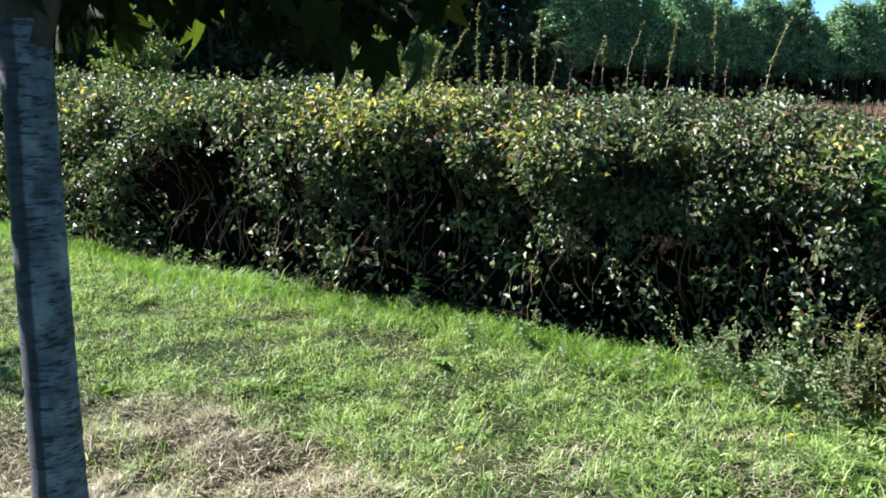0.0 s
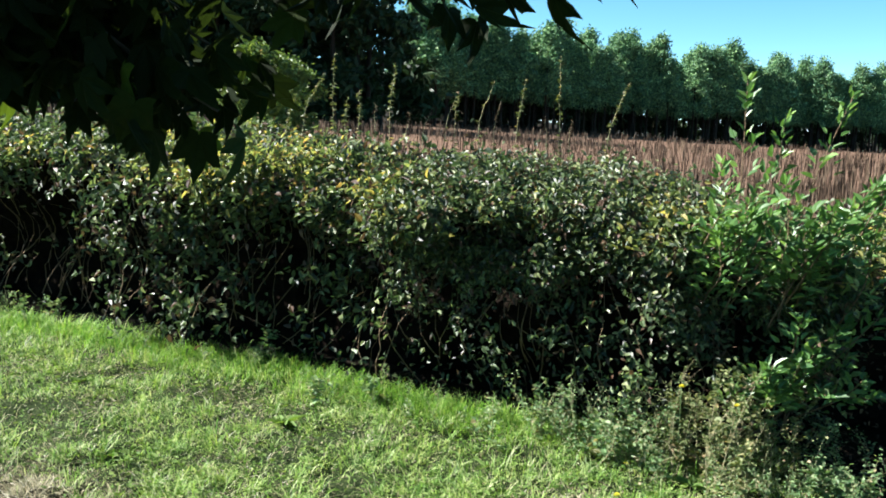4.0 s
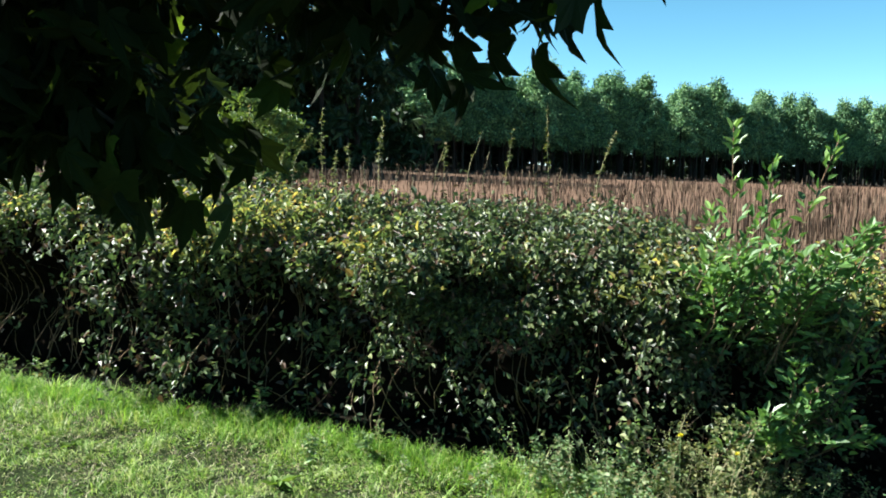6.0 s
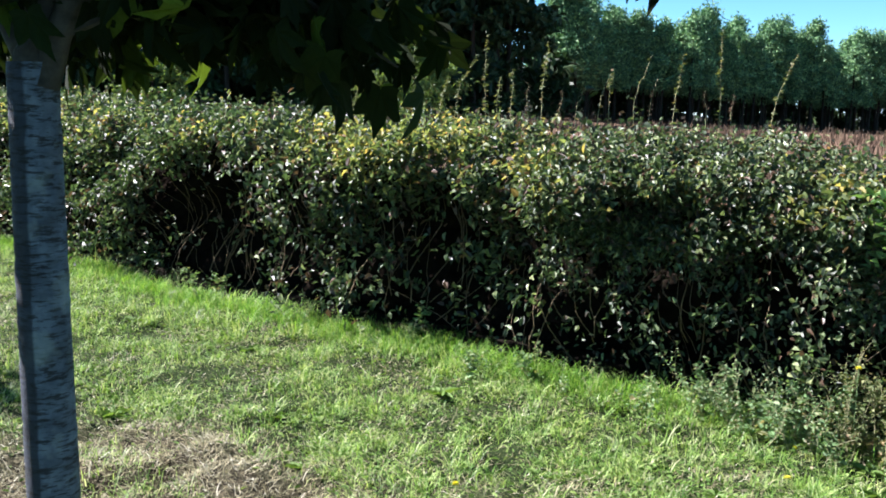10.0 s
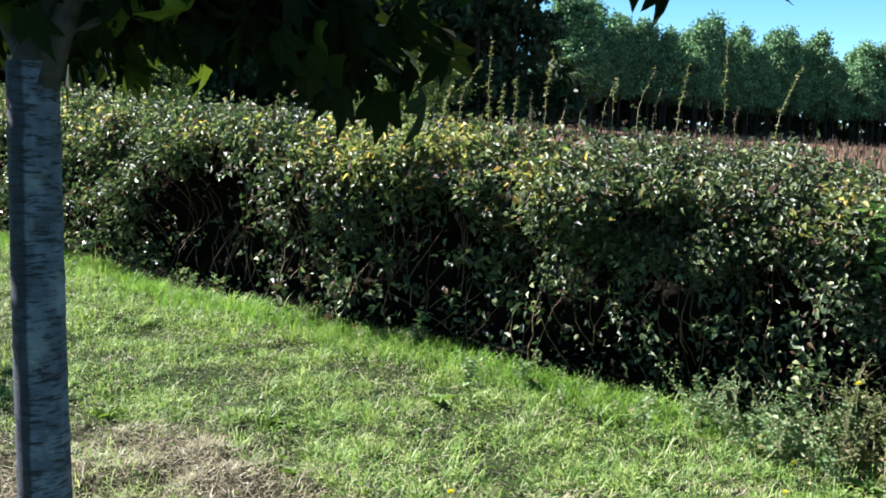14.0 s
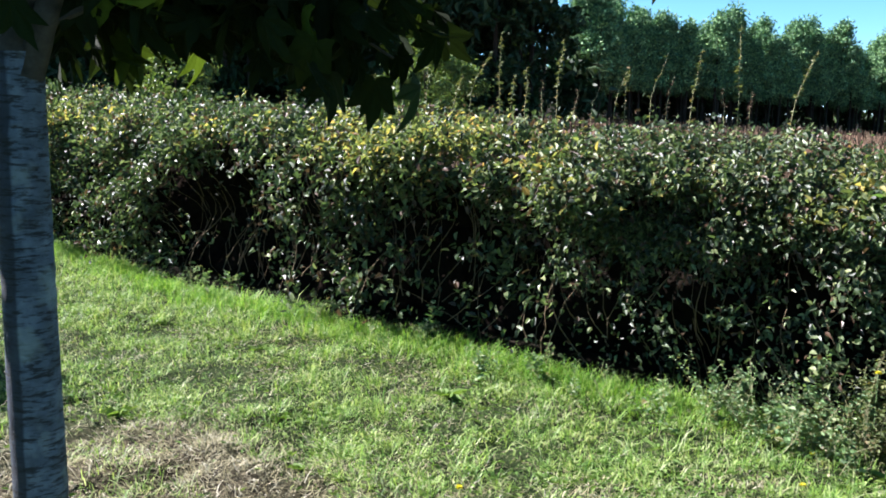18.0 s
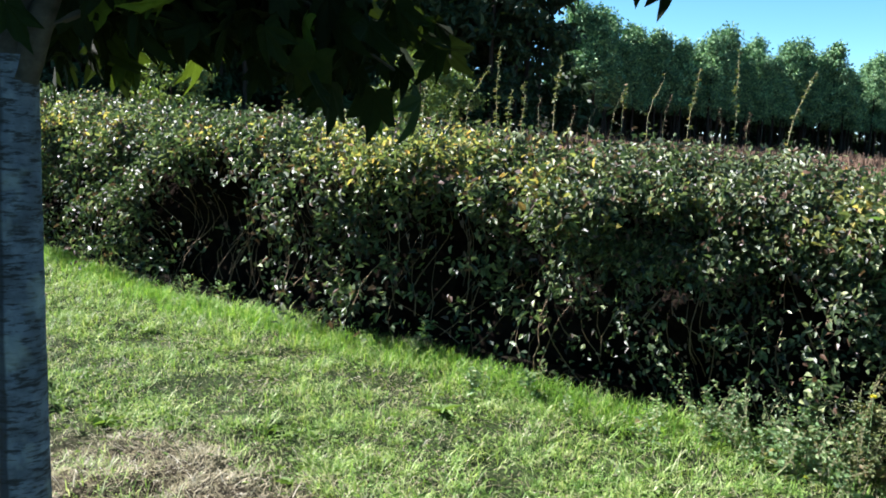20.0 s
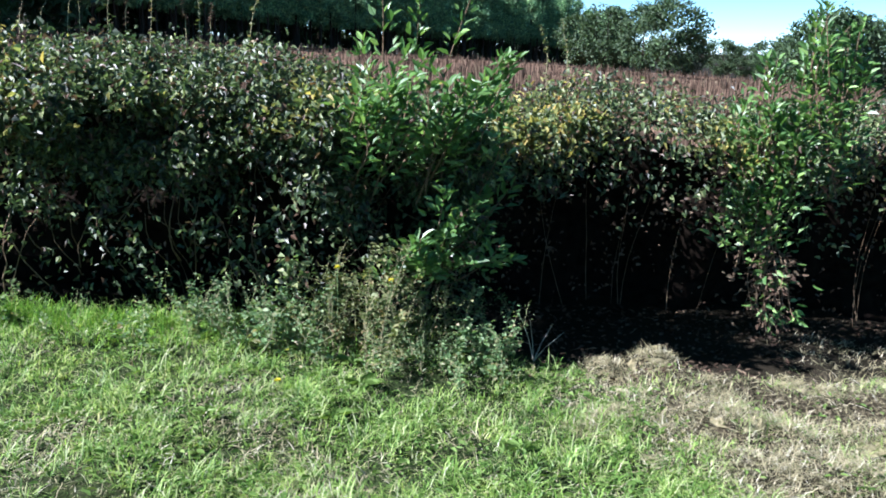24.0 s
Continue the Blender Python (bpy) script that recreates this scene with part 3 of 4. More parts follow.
def hedge_clumps(n_clumps, per, s0, s1, low, spread, size, material, name, density, top_bias=1.0, label=""):
    """Leaves in clumps over the hedge's face and top."""
    s = rng.uniform(s0, s1, n_clumps)
    u = rng.uniform(0, 1, n_clumps) ** top_bias
    top = hedge_top(s)
    over = rng.uniform(0, 1, n_clumps) < 0.3
    h = low + (top - low) * u
    inset = np.where(over, rng.uniform(0.1, 1.2, n_clumps), rng.uniform(-0.2, 0.06, n_clumps))
    h = np.where(over, top + rng.normal(-0.03, 0.075, n_clumps), h)
    inset = inset - np.where(over, 0, 0.3) * (field_noise(s, h, 13.0, 45) - 0.5)
    # near the foot the shoots reach out to the light
    inset = inset - np.where(over, 0, 0.03) * (1 - np.clip(h / top, 0, 1))
    keep = rng.uniform(0, 1, n_clumps) < density(s, h)
    s, h, inset = s[keep], h[keep], inset[keep]
    c, out = hedge_place(s, h, inset)
    m = len(c) * per
    c, out, hh, tt = np.repeat(c, per, 0), np.repeat(out, per, 0), np.repeat(h, per), np.repeat(hedge_top(s), per)
    at = c + rng.normal(0, spread, (m, 3)) * np.array([1, 1, 0.8])
    at[:, 2] = np.maximum(at[:, 2], 0.02 + lawn_fall(at[:, 0]))
    high = np.clip((hh - tt + 0.4) / 0.4, 0, 1)[:, None]
    # leaves lie nearly level, tilted a little towards the light
    face = unit(out * (0.3 - 0.2 * high) + np.array([0, 0, 0.8]) + TO_SUN * 0.4 + np.repeat(rng.normal(0, 0.4, (len(s), 3)), per, 0) + rng.normal(0, 0.36, (m, 3)))
    way = unit(out * 0.4 + np.array([0, 0, -0.25]) + rng.normal(0, 0.75, (m, 3)))
    ln = rng.uniform(0.65, 1.25, m) * size
    v, f = oval_leaves(at, way, face, ln, ln * rng.uniform(0.5, 0.72, m), 0.22, 0.18, 0.6)
    return hedge_part(name, v, f, material, label, "stuff")


def dens_green(s, h):
    """Leafy towards the top, patchy and open towards the foot."""
    top = hedge_top(s)
    k = h / top
    n = field_noise(s * 1.0, h * 0.8, 8.0, 53)
    d = np.clip(0.2 + 0.8 * k ** 1.4, 0, 1) * np.clip((0.6 * n + 0.4 * field_noise(s, h, 17.0, 54)) * 7.5 - 3.1, 0.025, 1)
    for bx, bh, ra, rh, m in BULGES:
        d = d + (0.5 if m > 0 else max(-1.3, 4 * m)) * np.exp(-(((s - s_at(bx)) / ra) ** 2 + ((h - bh) / rh) ** 2))
    # leaves thinned low down so the painted dark sheet shows through
    x = np.interp(s, FOOT_S, FOOT[:, 0])
    d = d * np.where(k < 0.62, np.interp(x, [-3, -1.6, 0.1, 0.7, 2.6, 3.0], [1, 0.7, 0.75, 0.26, 0.26, 0.5]), 1)
    d = np.maximum(d, 0.6 * np.clip((k - 0.78) / 0.12, 0, 1))
    return np.clip(d, 0.03, 1)


def dens_yellow(s, h):
    top = hedge_top(s)
    x = np.interp(s, FOOT_S, FOOT[:, 0])
    return np.clip((h - top + 0.36) / 0.25, 0, 1) * np.clip(field_noise(s, h, 3.5, 57) * 8 - 3.6, 0.07, 1) * np.interp(x, [-6, -2.6, -1, -0.2, 0.2, 1.2, 2.2, 3], [0.12, 0.25, 0.4, 0.7, 1, 1, 0.6, 0.9])


hedge_clumps(17000, 8, S0, s_at(1.0), 0.04, 0.05, 0.062, BRAMBLE, "foliage", dens_green)
hedge_clumps(13500, 8, s_at(0.6), S1, 0.04, 0.055, 0.045, BRAMBLE, "fine_foliage", dens_green, label="small dull leaves")
hedge_clumps(10500, 7, S0, S1, 0.9, 0.055, 0.055, YELLOWING, "yellow_foliage", dens_yellow, 0.3, "yellow and orange leaves")
# thin bare stems across the face
for _ in range(330):
    s, h0 = rng.uniform(S0 + 6, S1), rng.uniform(0.0, 0.9)
    k = np.linspace(0, 1, 7)
    ss, hh = s + k * rng.normal(0, 0.22) + np.cumsum(rng.normal(0, 0.012, 7)), h0 + k * rng.uniform(0.25, 0.8)
    q, _ = hedge_place(ss, np.minimum(hh, hedge_top(ss)), np.full(7, rng.uniform(-0.12, 0.08)))
    v, f = tubes([q], [rng.uniform(0.002, 0.005)], 4)
    hedge_part("bare_stem", v, f, CANE, "thin brown bramble stem")


def shoot_leaves(line, n, size, lo=0.2, flat=0.5):
    k = np.sort(rng.uniform(lo, 1, n)) * (len(line) - 1)
    i = np.minimum(k.astype(int), len(line) - 2)
    at = line[i] + (line[i + 1] - line[i]) * (k - i)[:, None]
    a = rng.uniform(0, 6.283, n)
    way = np.stack([np.cos(a), np.sin(a), rng.uniform(-0.2, flat, n)], 1)
    ln = size * rng.uniform(0.6, 1.2, n) * (1.15 - 0.5 * k / (len(line) - 1))
    return oval_leaves(at, way, np.array([0, 0, 1.0]) + rng.normal(0, 0.4, (n, 3)), ln, ln * rng.uniform(0.5, 0.8, n))


# long shoots that stand above the hedge: bearing and height at foot and tip, in degrees from the eye
for az0, el0, az1, el1, dist, leafy, tone in [(-11.2, -0.2, -10.7, 2.4, 8.0, 46, SHOOT), (-6.3, -0.2, -5.9, 2.6, 7.6, 50, SHOOT), (-0.9, 0.0, -0.3, 2.6, 7.2, 60, SHOOT), (3.1, 0.0, 3.4, 2.6, 7.0, 50, SHOOT), (12.9, 0.0, 13.2, 2.6, 6.8, 40, DOCK), (16.3, -0.3, 16.4, 1.8, 6.6, 40, DOCK), (7.1, 0.0, 7.3, 1.9, 6.9, 40, DOCK), (-2.4, 0.0, -1.9, 5.4, 7.2, 40, SHOOT), (0.2, 0.3, 1.9, 4.2, 7.0, 60, SHOOT), (2.4, 0.2, 2.3, 5.2, 7.2, 50, SHOOT), (4.0, 0.0, 4.2, 3.3, 6.8, 45, SHOOT),
                                              (6.0, 0.0, 6.2, 5.0, 7.0, 70, SHOOT), (5.2, 0.0, 5.1, 2.2, 7.0, 26, DOCK), (8.1, 0.0, 8.4, 2.0, 6.9, 16, DOCK), (10.3, 0.0, 10.6, 3.5, 6.9, 40, SHOOT), (9.6, 0.0, 10.4, 3.0, 6.9, 10, SHOOT), (11.9, 0.2, 13.0, 4.2, 6.8, 9, SHOOT), (14.2, -0.2, 14.7, 4.4, 6.6, 45, SHOOT),
                                              (17.1, -0.4, 17.2, 5.6, 6.6, 62, SHOOT), (17.9, -0.5, 18.2, 1.9, 6.5, 44, DOCK), (20.0, -0.7, 21.3, 4.4, 6.4, 52, SHOOT), (38.6, -2.0, 38.0, 1.6, 6.4, 34, SHOOT), (40.0, -2.2, 39.2, 1.8, 6.6, 34, SHOOT)]:
    pts = []
    for k in (0.0, 0.35, 0.7, 1.0):
        az, el = radians(az0 + (az1 - az0) * k ** 1.4), radians(el0 + (el1 - el0) * k)
        pts.append((dist * math.sin(az), dist * math.cos(az), 1.62 + dist * math.tan(el)))
    pts[0] = (pts[0][0], pts[0][1], pts[0][2] - 0.25)
    line = curve(pts, 14) + np.cumsum(rng.normal(0, 0.004, (14, 3)), 0)
    v, f = tubes([line], [0.003], 5)
    stem = hedge_part("long_shoot", v, f, SHOOT_STEM, "thin shoot standing above the hedge")
    v, f = shoot_leaves(line, int(leafy * 1.15), 0.035 if tone is not DOCK else 0.026, 0.1)
    part("leaves", mesh_of("leaves", v - np.array(H0), f, tone), stem)

# ---- darker end of the hedge ----
end_hedge = thing("shrub_hedge", (4.6, 4.4, 0), "shaded shrub hedge with bare upright stems and yellowish top", "hedge")
E0 = np.array(end_hedge.location)
keep_h0, H0 = H0, Vector(end_hedge.location)
hedge_main, hedge = hedge, end_hedge
S2 = FOOT_S[-1]


def dens_end(s, h):
    k = h / hedge_top(s)
    return np.clip(-1.5 + 2.6 * k, 0.05, 1) * np.clip(field_noise(s, h, 6.0, 63) * 1.6 + 0.1, 0.4, 1)


hedge_clumps(7000, 8, S1 - 0.3, S2, 0.6, 0.055, 0.044, BRAMBLE, "foliage", dens_end)
hedge_clumps(3200, 5, S1 - 0.3, S2, 0.1, 0.07, 0.034, DOCK, "dead_foliage", lambda s, h: np.clip(0.1 + 0.3 * field_noise(s, h, 9.0, 65), 0, 1), 1.0, "small dead brown leaves")
hedge_clumps(3600, 6, S1 - 0.3, S2, 0.8, 0.06, 0.05, YELLOWING, "yellow_foliage", dens_yellow, 0.3, "yellowish leaves along the top")
for _ in range(14):
    s = rng.uniform(S1, S2 - 3)
    k = np.linspace(0, 1, 6)
    q, _ = hedge_place(s + k * rng.normal(0, 0.12), k * rng.uniform(0.8, 1.3), np.full(6, rng.uniform(0.14, 0.3)))
    v, f = tubes([q], [rng.uniform(0.0015, 0.003)], 4)
    hedge_part("upright_stem", v, f, CANE, "bare brown upright stem")
hedge, H0 = hedge_main, keep_h0


# ---- laurel bushes ----
def laurel(at, label, shoots, size=0.1):
    """A bush of upright leafy shoots: each shoot is foot, tip, the share that is leafy, and the number of leaves."""
    bush = thing("laurel_bush", at, label, "shrub", "laurels in the hedge")
    o = np.array(at)
    for a, b, lo, n, *dead in shoots:
        a, b = np.array(a, float), np.array(b, float)
        mid = (a + b) / 2 + rng.normal(0, 0.04, 3)
        line = curve([a, mid, b], 12)
        v, f = tubes([line], [0.006], 5)
        stem = part("stem", mesh_of("stem", v - o, f, CANE), bush)
        k = np.sort(rng.uniform(lo, 1, n))
        i = np.minimum((k * 11).astype(int), 10)
        p0 = line[i] + (line[i + 1] - line[i]) * (k * 11 - i)[:, None]
        ang = np.arange(n) * 2.4 + rng.normal(0, 0.4, n)
        up = unit(np.gradient(line, axis=0))[i]
        way = np.stack([np.cos(ang), np.sin(ang), np.full(n, 0.2)], 1) * (1.2 - 0.6 * k[:, None]) + up * (0.2 + 0.6 * k[:, None]) + rng.normal(0, 0.25, (n, 3))
        side = np.stack([np.cos(ang), np.sin(ang), np.zeros(n)], 1)
        at0 = p0 + side * rng.uniform(0.0, 0.16, n)[:, None] * (1.15 - k[:, None])
        ln = size * rng.uniform(0.7, 1.25, n) * (0.65 if dead else 1.0)
        v, f = oval_leaves(at0, way, up * 0.5 + TO_SUN * 0.7 - side * 0.2 + rng.normal(0, 0.4, (n, 3)), ln, ln * rng.uniform(0.4, 0.55, n), 0.22, 0.12, 0.68)
        part("leaves", mesh_of("leaves", v - o, f, DOCK if dead else LAUREL), stem, "withered brown leaves" if dead else "")
    return bush


shoots = [((2.5, 4.6, 0.9), (2.46, 4.5, 2.08), 0.3, 46), ((2.8, 4.5, 0.9), (2.9, 4.2, 2.0), 0.2, 70), ((2.6, 4.6, 0.9), (2.66, 4.42, 1.9), 0.3, 46), ((2.4, 4.6, 0.9), (2.32, 4.45, 1.62), 0.3, 46)]
for k in range(24):
    x = rng.uniform(2.2, 3.05)
    y = 4.6 - (x - 2.3) * 0.5
    shoots.append(((x, y, rng.uniform(0.7, 1.1)), (x + rng.normal(0, 0.07), y - rng.uniform(0.25, 0.62), rng.uniform(1.2, 1.66)), 0.15, 40))
for k in range(18):
    x = rng.uniform(2.3, 2.95)
    shoots.append(((x, 4.35, rng.uniform(0.1, 0.4)), (x + rng.normal(0, 0.12), rng.uniform(3.9, 4.15), rng.uniform(0.42, 0.88)), 0.35, 26))
for k in range(3):
    x = rng.uniform(2.85, 3.15)
    y = rng.uniform(4.3, 4.9)
    shoots.append(((x, y, rng.uniform(0.0, 0.6)), (x + rng.normal(0, 0.05), y - rng.uniform(0.0, 0.12), rng.uniform(0.7, 1.5)), 0.05, 60))
laurel((2.7, 4.4, 0), "bright green glossy laurel bush growing out of the hedge", shoots, 0.074)
shoots = []
for k in range(58):
    # a leafy column low on one side, a taller one beside it
    tall = k >= 38
    u = 0.37 + rng.normal(0, 0.09) if tall else rng.uniform(-0.26, 0.2)
    x, y = 4.82 + 0.62 * u, 3.72 - 0.6 * u
    z0 = rng.uniform(0.75, 1.4) if tall else rng.uniform(0.1, 1.1)
    z1 = min(z0 + rng.uniform(0.4, 0.65), 1.92 if tall else 1.6)
    shoots.append(((x, y, z0), (x + rng.normal(0, 0.05), y + rng.normal(0, 0.05), z1), 0.1, 36))
for k in range(16):
    u = rng.uniform(-0.06, 0.16)
    x, y = 4.8 + 0.62 * u, 3.66 - 0.6 * u
    shoots.append(((x, y, rng.uniform(0.25, 0.5)), (x + rng.normal(0, 0.07), y - 0.05 + rng.normal(0, 0.05), rng.uniform(-0.12, 0.2)), 0.05, 24, *([True] if k % 4 else [])))
laurel((4.85, 3.7, 0), "glossy laurel bush lit on one side, with a drooping lower branch", shoots, 0.066)


# ---- weeds along the foot of the hedge ----
def weed_clump(x, y, tall, n, label, wide=0.24, tone=None):
    """Leaning branched stems, each with its own spray of small leaves."""
    w = thing("weed_clump", (x, y, float(ground_z(x, y))), label, "weeds", "weeds along the hedge")
    for _ in range(n):
        b = rng.normal(0, wide * 0.5, 2)
        t = b * rng.uniform(1.0, 1.9) + rng.normal(0, 0.05 + 0.09 * tall, 2)
        hh = tall * rng.uniform(0.45, 1.2) * (1 - 0.3 * min(1.0, np.hypot(*b) / wide))
        line = curve([(b[0], b[1], 0.0), (b[0] + (t[0] - b[0]) * 0.3 + rng.normal(0, 0.03), b[1] + (t[1] - b[1]) * 0.3 + rng.normal(0, 0.03), hh * 0.55), (t[0], t[1], hh)], 9)
        lines, radii = [line], [rng.uniform(0.0018, 0.0032)]
        for _k in range(int(rng.integers(2, 6))):
            i0 = int(rng.integers(2, 8))
            e = line[i0] + np.array((*rng.normal(0, 0.045 + 0.03 * tall, 2), rng.uniform(0.03, 0.14)))
            lines.append(curve([line[i0], (line[i0] + e) / 2 + np.array((0, 0, 0.012)), e], 5))
            radii.append(0.0014)
        v, f = tubes(lines, radii, 4)
        stem = part("stem", mesh_of("stem", v, f, SHOOT_STEM), w)
        vs, fs, c = [], [], 0
        big = rng.choice([0.016, 0.022, 0.03, 0.042, 0.055])
        for q, l in enumerate(lines):
            m = int((22 + 50 * tall if q == 0 else 16) * rng.uniform(0.6, 1.2))
            v, f = shoot_leaves(l, m, big * (1.0 if q == 0 else 0.8), 0.1 if q == 0 else 0.3, 0.9)
            v = v.reshape(m, -1, 3) + rng.normal(0, 0.014, (m, 1, 3))
            vs.append(v.reshape(-1, 3))
            fs.append(f + c)
            c += len(vs[-1])
        part("foliage", mesh_of("foliage", np.concatenate(vs), np.concatenate(fs), tone or WEED), stem, "", "stuff")


for x, y, tall, n, label in [(1.3, 4.85, 0.2, 5, "pale green weeds at the foot of the hedge"), (1.48, 4.7, 0.32, 14, "pale green weeds at the foot of the hedge"), (1.68, 4.55, 0.47, 24, "pale green bushy weeds at the foot of the hedge"), (1.88, 4.45, 0.42, 20, "pale green bushy weeds at the foot of the hedge"),
                             (2.08, 4.35, 0.58, 22, "tall yellowing weeds in seed before the hedge"), (2.27, 4.25, 0.7, 24, "tall yellowing weeds in seed before the hedge"), (2.47, 4.15, 0.62, 20, "tall yellowing weeds in seed before the hedge"),
                             (2.66, 4.06, 0.44, 12, "straggling weeds before the laurel"), (2.84, 4.0, 0.3, 9, "straggling weeds before the laurel"), (2.2, 4.08, 0.22, 14, "low weeds at the lawn's edge"), (2.5, 3.9, 0.2, 14, "low weeds at the lawn's edge"), (2.75, 3.8, 0.18, 12, "low weeds at the lawn's edge"), (1.05, 5.0, 0.16, 4, "low weeds at the foot of the hedge"),
                             (0.75, 5.25, 0.14, 3, "low weeds at the foot of the hedge"), (0.3, 5.65, 0.16, 4, "low weeds at the foot of the hedge"), (-0.2, 6.1, 0.22, 8, "low weeds at the foot of the hedge"), (-1.1, 6.62, 0.25, 8, "low weeds at the foot of the hedge"), (-2.3, 7.55, 0.3, 8, "low weeds at the foot of the hedge")]:
    weed_clump(x, y - 0.06, tall, max(3, int(n * 0.72)), label, 0.25, SEEDING if "seed" in label else None)


# ---- young tree beside the camera ----
def oak_leaf(size, bend, seed=0, fine=True):
    """A broad lobed leaf with pointed teeth, hanging along -z from its stalk."""
    g = np.random.default_rng(seed)
    rim = [(-160, 0.1), (-125, 0.3), (-108, 0.5), (-92, 0.42), (-70, 0.5), (-60, 0.68), (-48, 0.88), (-40, 0.72), (-26, 0.56), (-18, 0.7), (-9, 0.8), (0, 1.05), (9, 0.8), (18, 0.7), (26, 0.56), (40, 0.72), (48, 0.88), (60, 0.68), (70, 0.5), (92, 0.42), (108, 0.5), (125, 0.3), (160, 0.1)]
    full = []
    for (a0, q0), (a1, q1) in zip(rim, rim[1:]):
        full += [(a0, q0), ((a0 + a1) / 2, (q0 + q1) / 2 * g.uniform(0.93, 1.1))]
    rim = full + [rim[-1]] if fine else rim
    v = [(0, 0, -0.18)]
    skew = g.uniform(0.72, 1.1)
    for a, q in rim:
        a, q = a + g.normal(0, 1.2), q * g.uniform(0.93, 1.07)
        x, z = q * math.sin(radians(a)) * (skew if a > 0 else 1.0) * 0.85, -0.18 - q * math.cos(radians(a)) * 1.05
        v.append((x, bend * (x * x * 1.2 + (z + 0.18) ** 2) + 0.12 * abs(x), z))
    return np.array(v) * size, np.array([(0, i, i + 1, min(i + 2, len(rim))) for i in range(1, len(rim), 2)])


def young_tree(at, radius, crown, n_each, n_rest, label, seed, low=(), lean=(0.0, 0.0)):
    """Trunk, limbs, twigs, single leaves and the rest of the crown. crown: half widths and top."""
    g = np.random.default_rng(seed)
    x0, y0 = at
    tree = thing("young_tree", (x0, y0, 0), label, "tree", "young trees on the lawn")
    rings = 60
    z = np.linspace(-0.05, 1.78, rings)
    ang = np.linspace(0, 2 * math.pi, 25)[:-1]
    r = radius * (1.28 - 0.3 * np.clip(z / 0.5, 0, 1) ** 0.5 - 0.11 * z)
    bump = 1 + 0.035 * np.sin(3 * ang[None] + z[:, None] * 1.5) + g.normal(0, 0.008, (rings, 1)) + g.normal(0, 0.008, (rings, 24))
    cx = -0.005 * np.sin(z * 1.6)
    cx, cy = cx + lean[0] * z, lean[1] * z
    v = np.stack([cx[:, None] + r[:, None] * bump * np.cos(ang), cy[:, None] + r[:, None] * bump * np.sin(ang), np.repeat(z[:, None], 24, 1)], -1).reshape(-1, 3)
    i, j = np.meshgrid(np.arange(rings - 1), np.arange(24), indexing="ij")
    i, j = i.ravel() * 24, j.ravel()
    jj = (j + 1) % 24
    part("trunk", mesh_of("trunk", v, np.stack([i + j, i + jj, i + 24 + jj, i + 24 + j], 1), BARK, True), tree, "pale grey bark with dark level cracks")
    wide, deep, top = crown
    ends = [np.array(e) - np.array((x0, y0, 0)) for e in low]
    for _ in range(84):
        a, q = g.uniform(0, 6.283), g.uniform(0.25, 1) ** 0.6
        zz = g.uniform(2.1, top)
        sh = math.sqrt(max(0.05, 1 - ((zz - 2.2) / (top - 1.9)) ** 2)) if zz > 2.2 else 0.95
        e = np.array((math.cos(a) * wide * q * sh, min(math.sin(a) * deep * q * sh, 0.5), zz))
        if x0 + e[0] > -0.4 and zz < 2.15 + 0.2 * (y0 + e[1]):
            e[2] += 0.9
        ends.append(e)
    tx, ty = cx[-1], cy[-1]
    limbs = [curve([(tx, ty, 1.74), (tx + 0.03, ty + 0.02, 2.3), (tx, ty, top - 0.3)], 12), curve([(tx + 0.03, ty - 0.01, 1.72), (tx + 0.14, ty, 2.0), (tx + 0.5, ty + 0.15, 2.7), (tx + 0.7, ty + 0.2, 3.2)], 12), curve([(tx, ty, 1.75), (tx - 0.25, ty + 0.1, 2.2), (tx - 0.7, ty + 0.2, 3.0)], 12)]
    for line, rr in zip(limbs, (radius * 0.72, radius * 0.48, radius * 0.4)):
        v, f = tubes([line], [rr], 10)
        part("limb", mesh_of("limb", v, f, LIMB, True), tree)
    places = []
    for e in ends:
        d = [np.linalg.norm(l - e, axis=1) + np.maximum(0, l[:, 2] - e[2] - 0.4) for l in limbs]
        li = int(np.argmin([q.min() for q in d]))
        b = limbs[li][max(1, int(np.argmin(d[li])) - 2)]
        mid = (b + e) / 2 + np.array((0, 0, 0.12 + 0.1 * np.linalg.norm(e - b)))
        line = curve([b, mid, e], 12)
        v, f = tubes([line], [0.012], 6)
        part("branch", mesh_of("branch", v, f, LIMB), tree)
        places.append(line)
    def spots(n):
        li = g.integers(0, len(places), n)
        k = g.uniform(0.25, 1, n) * 10.99
        i = k.astype(int)
        arr = np.stack(places)
        return arr[li, i] + (arr[li, i + 1] - arr[li, i]) * (k - i)[:, None] + g.normal(0, 0.11, (n, 3)) * np.array((1, 1, 0.6))
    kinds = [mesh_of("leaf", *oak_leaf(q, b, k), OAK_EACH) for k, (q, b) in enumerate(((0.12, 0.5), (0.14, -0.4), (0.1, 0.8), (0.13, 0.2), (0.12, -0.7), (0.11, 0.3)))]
    for q in spots(n_each):
        ob = part("leaf", kinds[int(g.integers(0, 6))], tree)
        ob.matrix_basis = Matrix.Translation(q) @ Euler((g.normal(0, 0.7), g.normal(0, 0.7), g.uniform(0, 6.28))).to_matrix().to_4x4() @ Matrix.Scale(g.uniform(0.75, 1.15), 4)
    vs, fs, count = [], [], 0
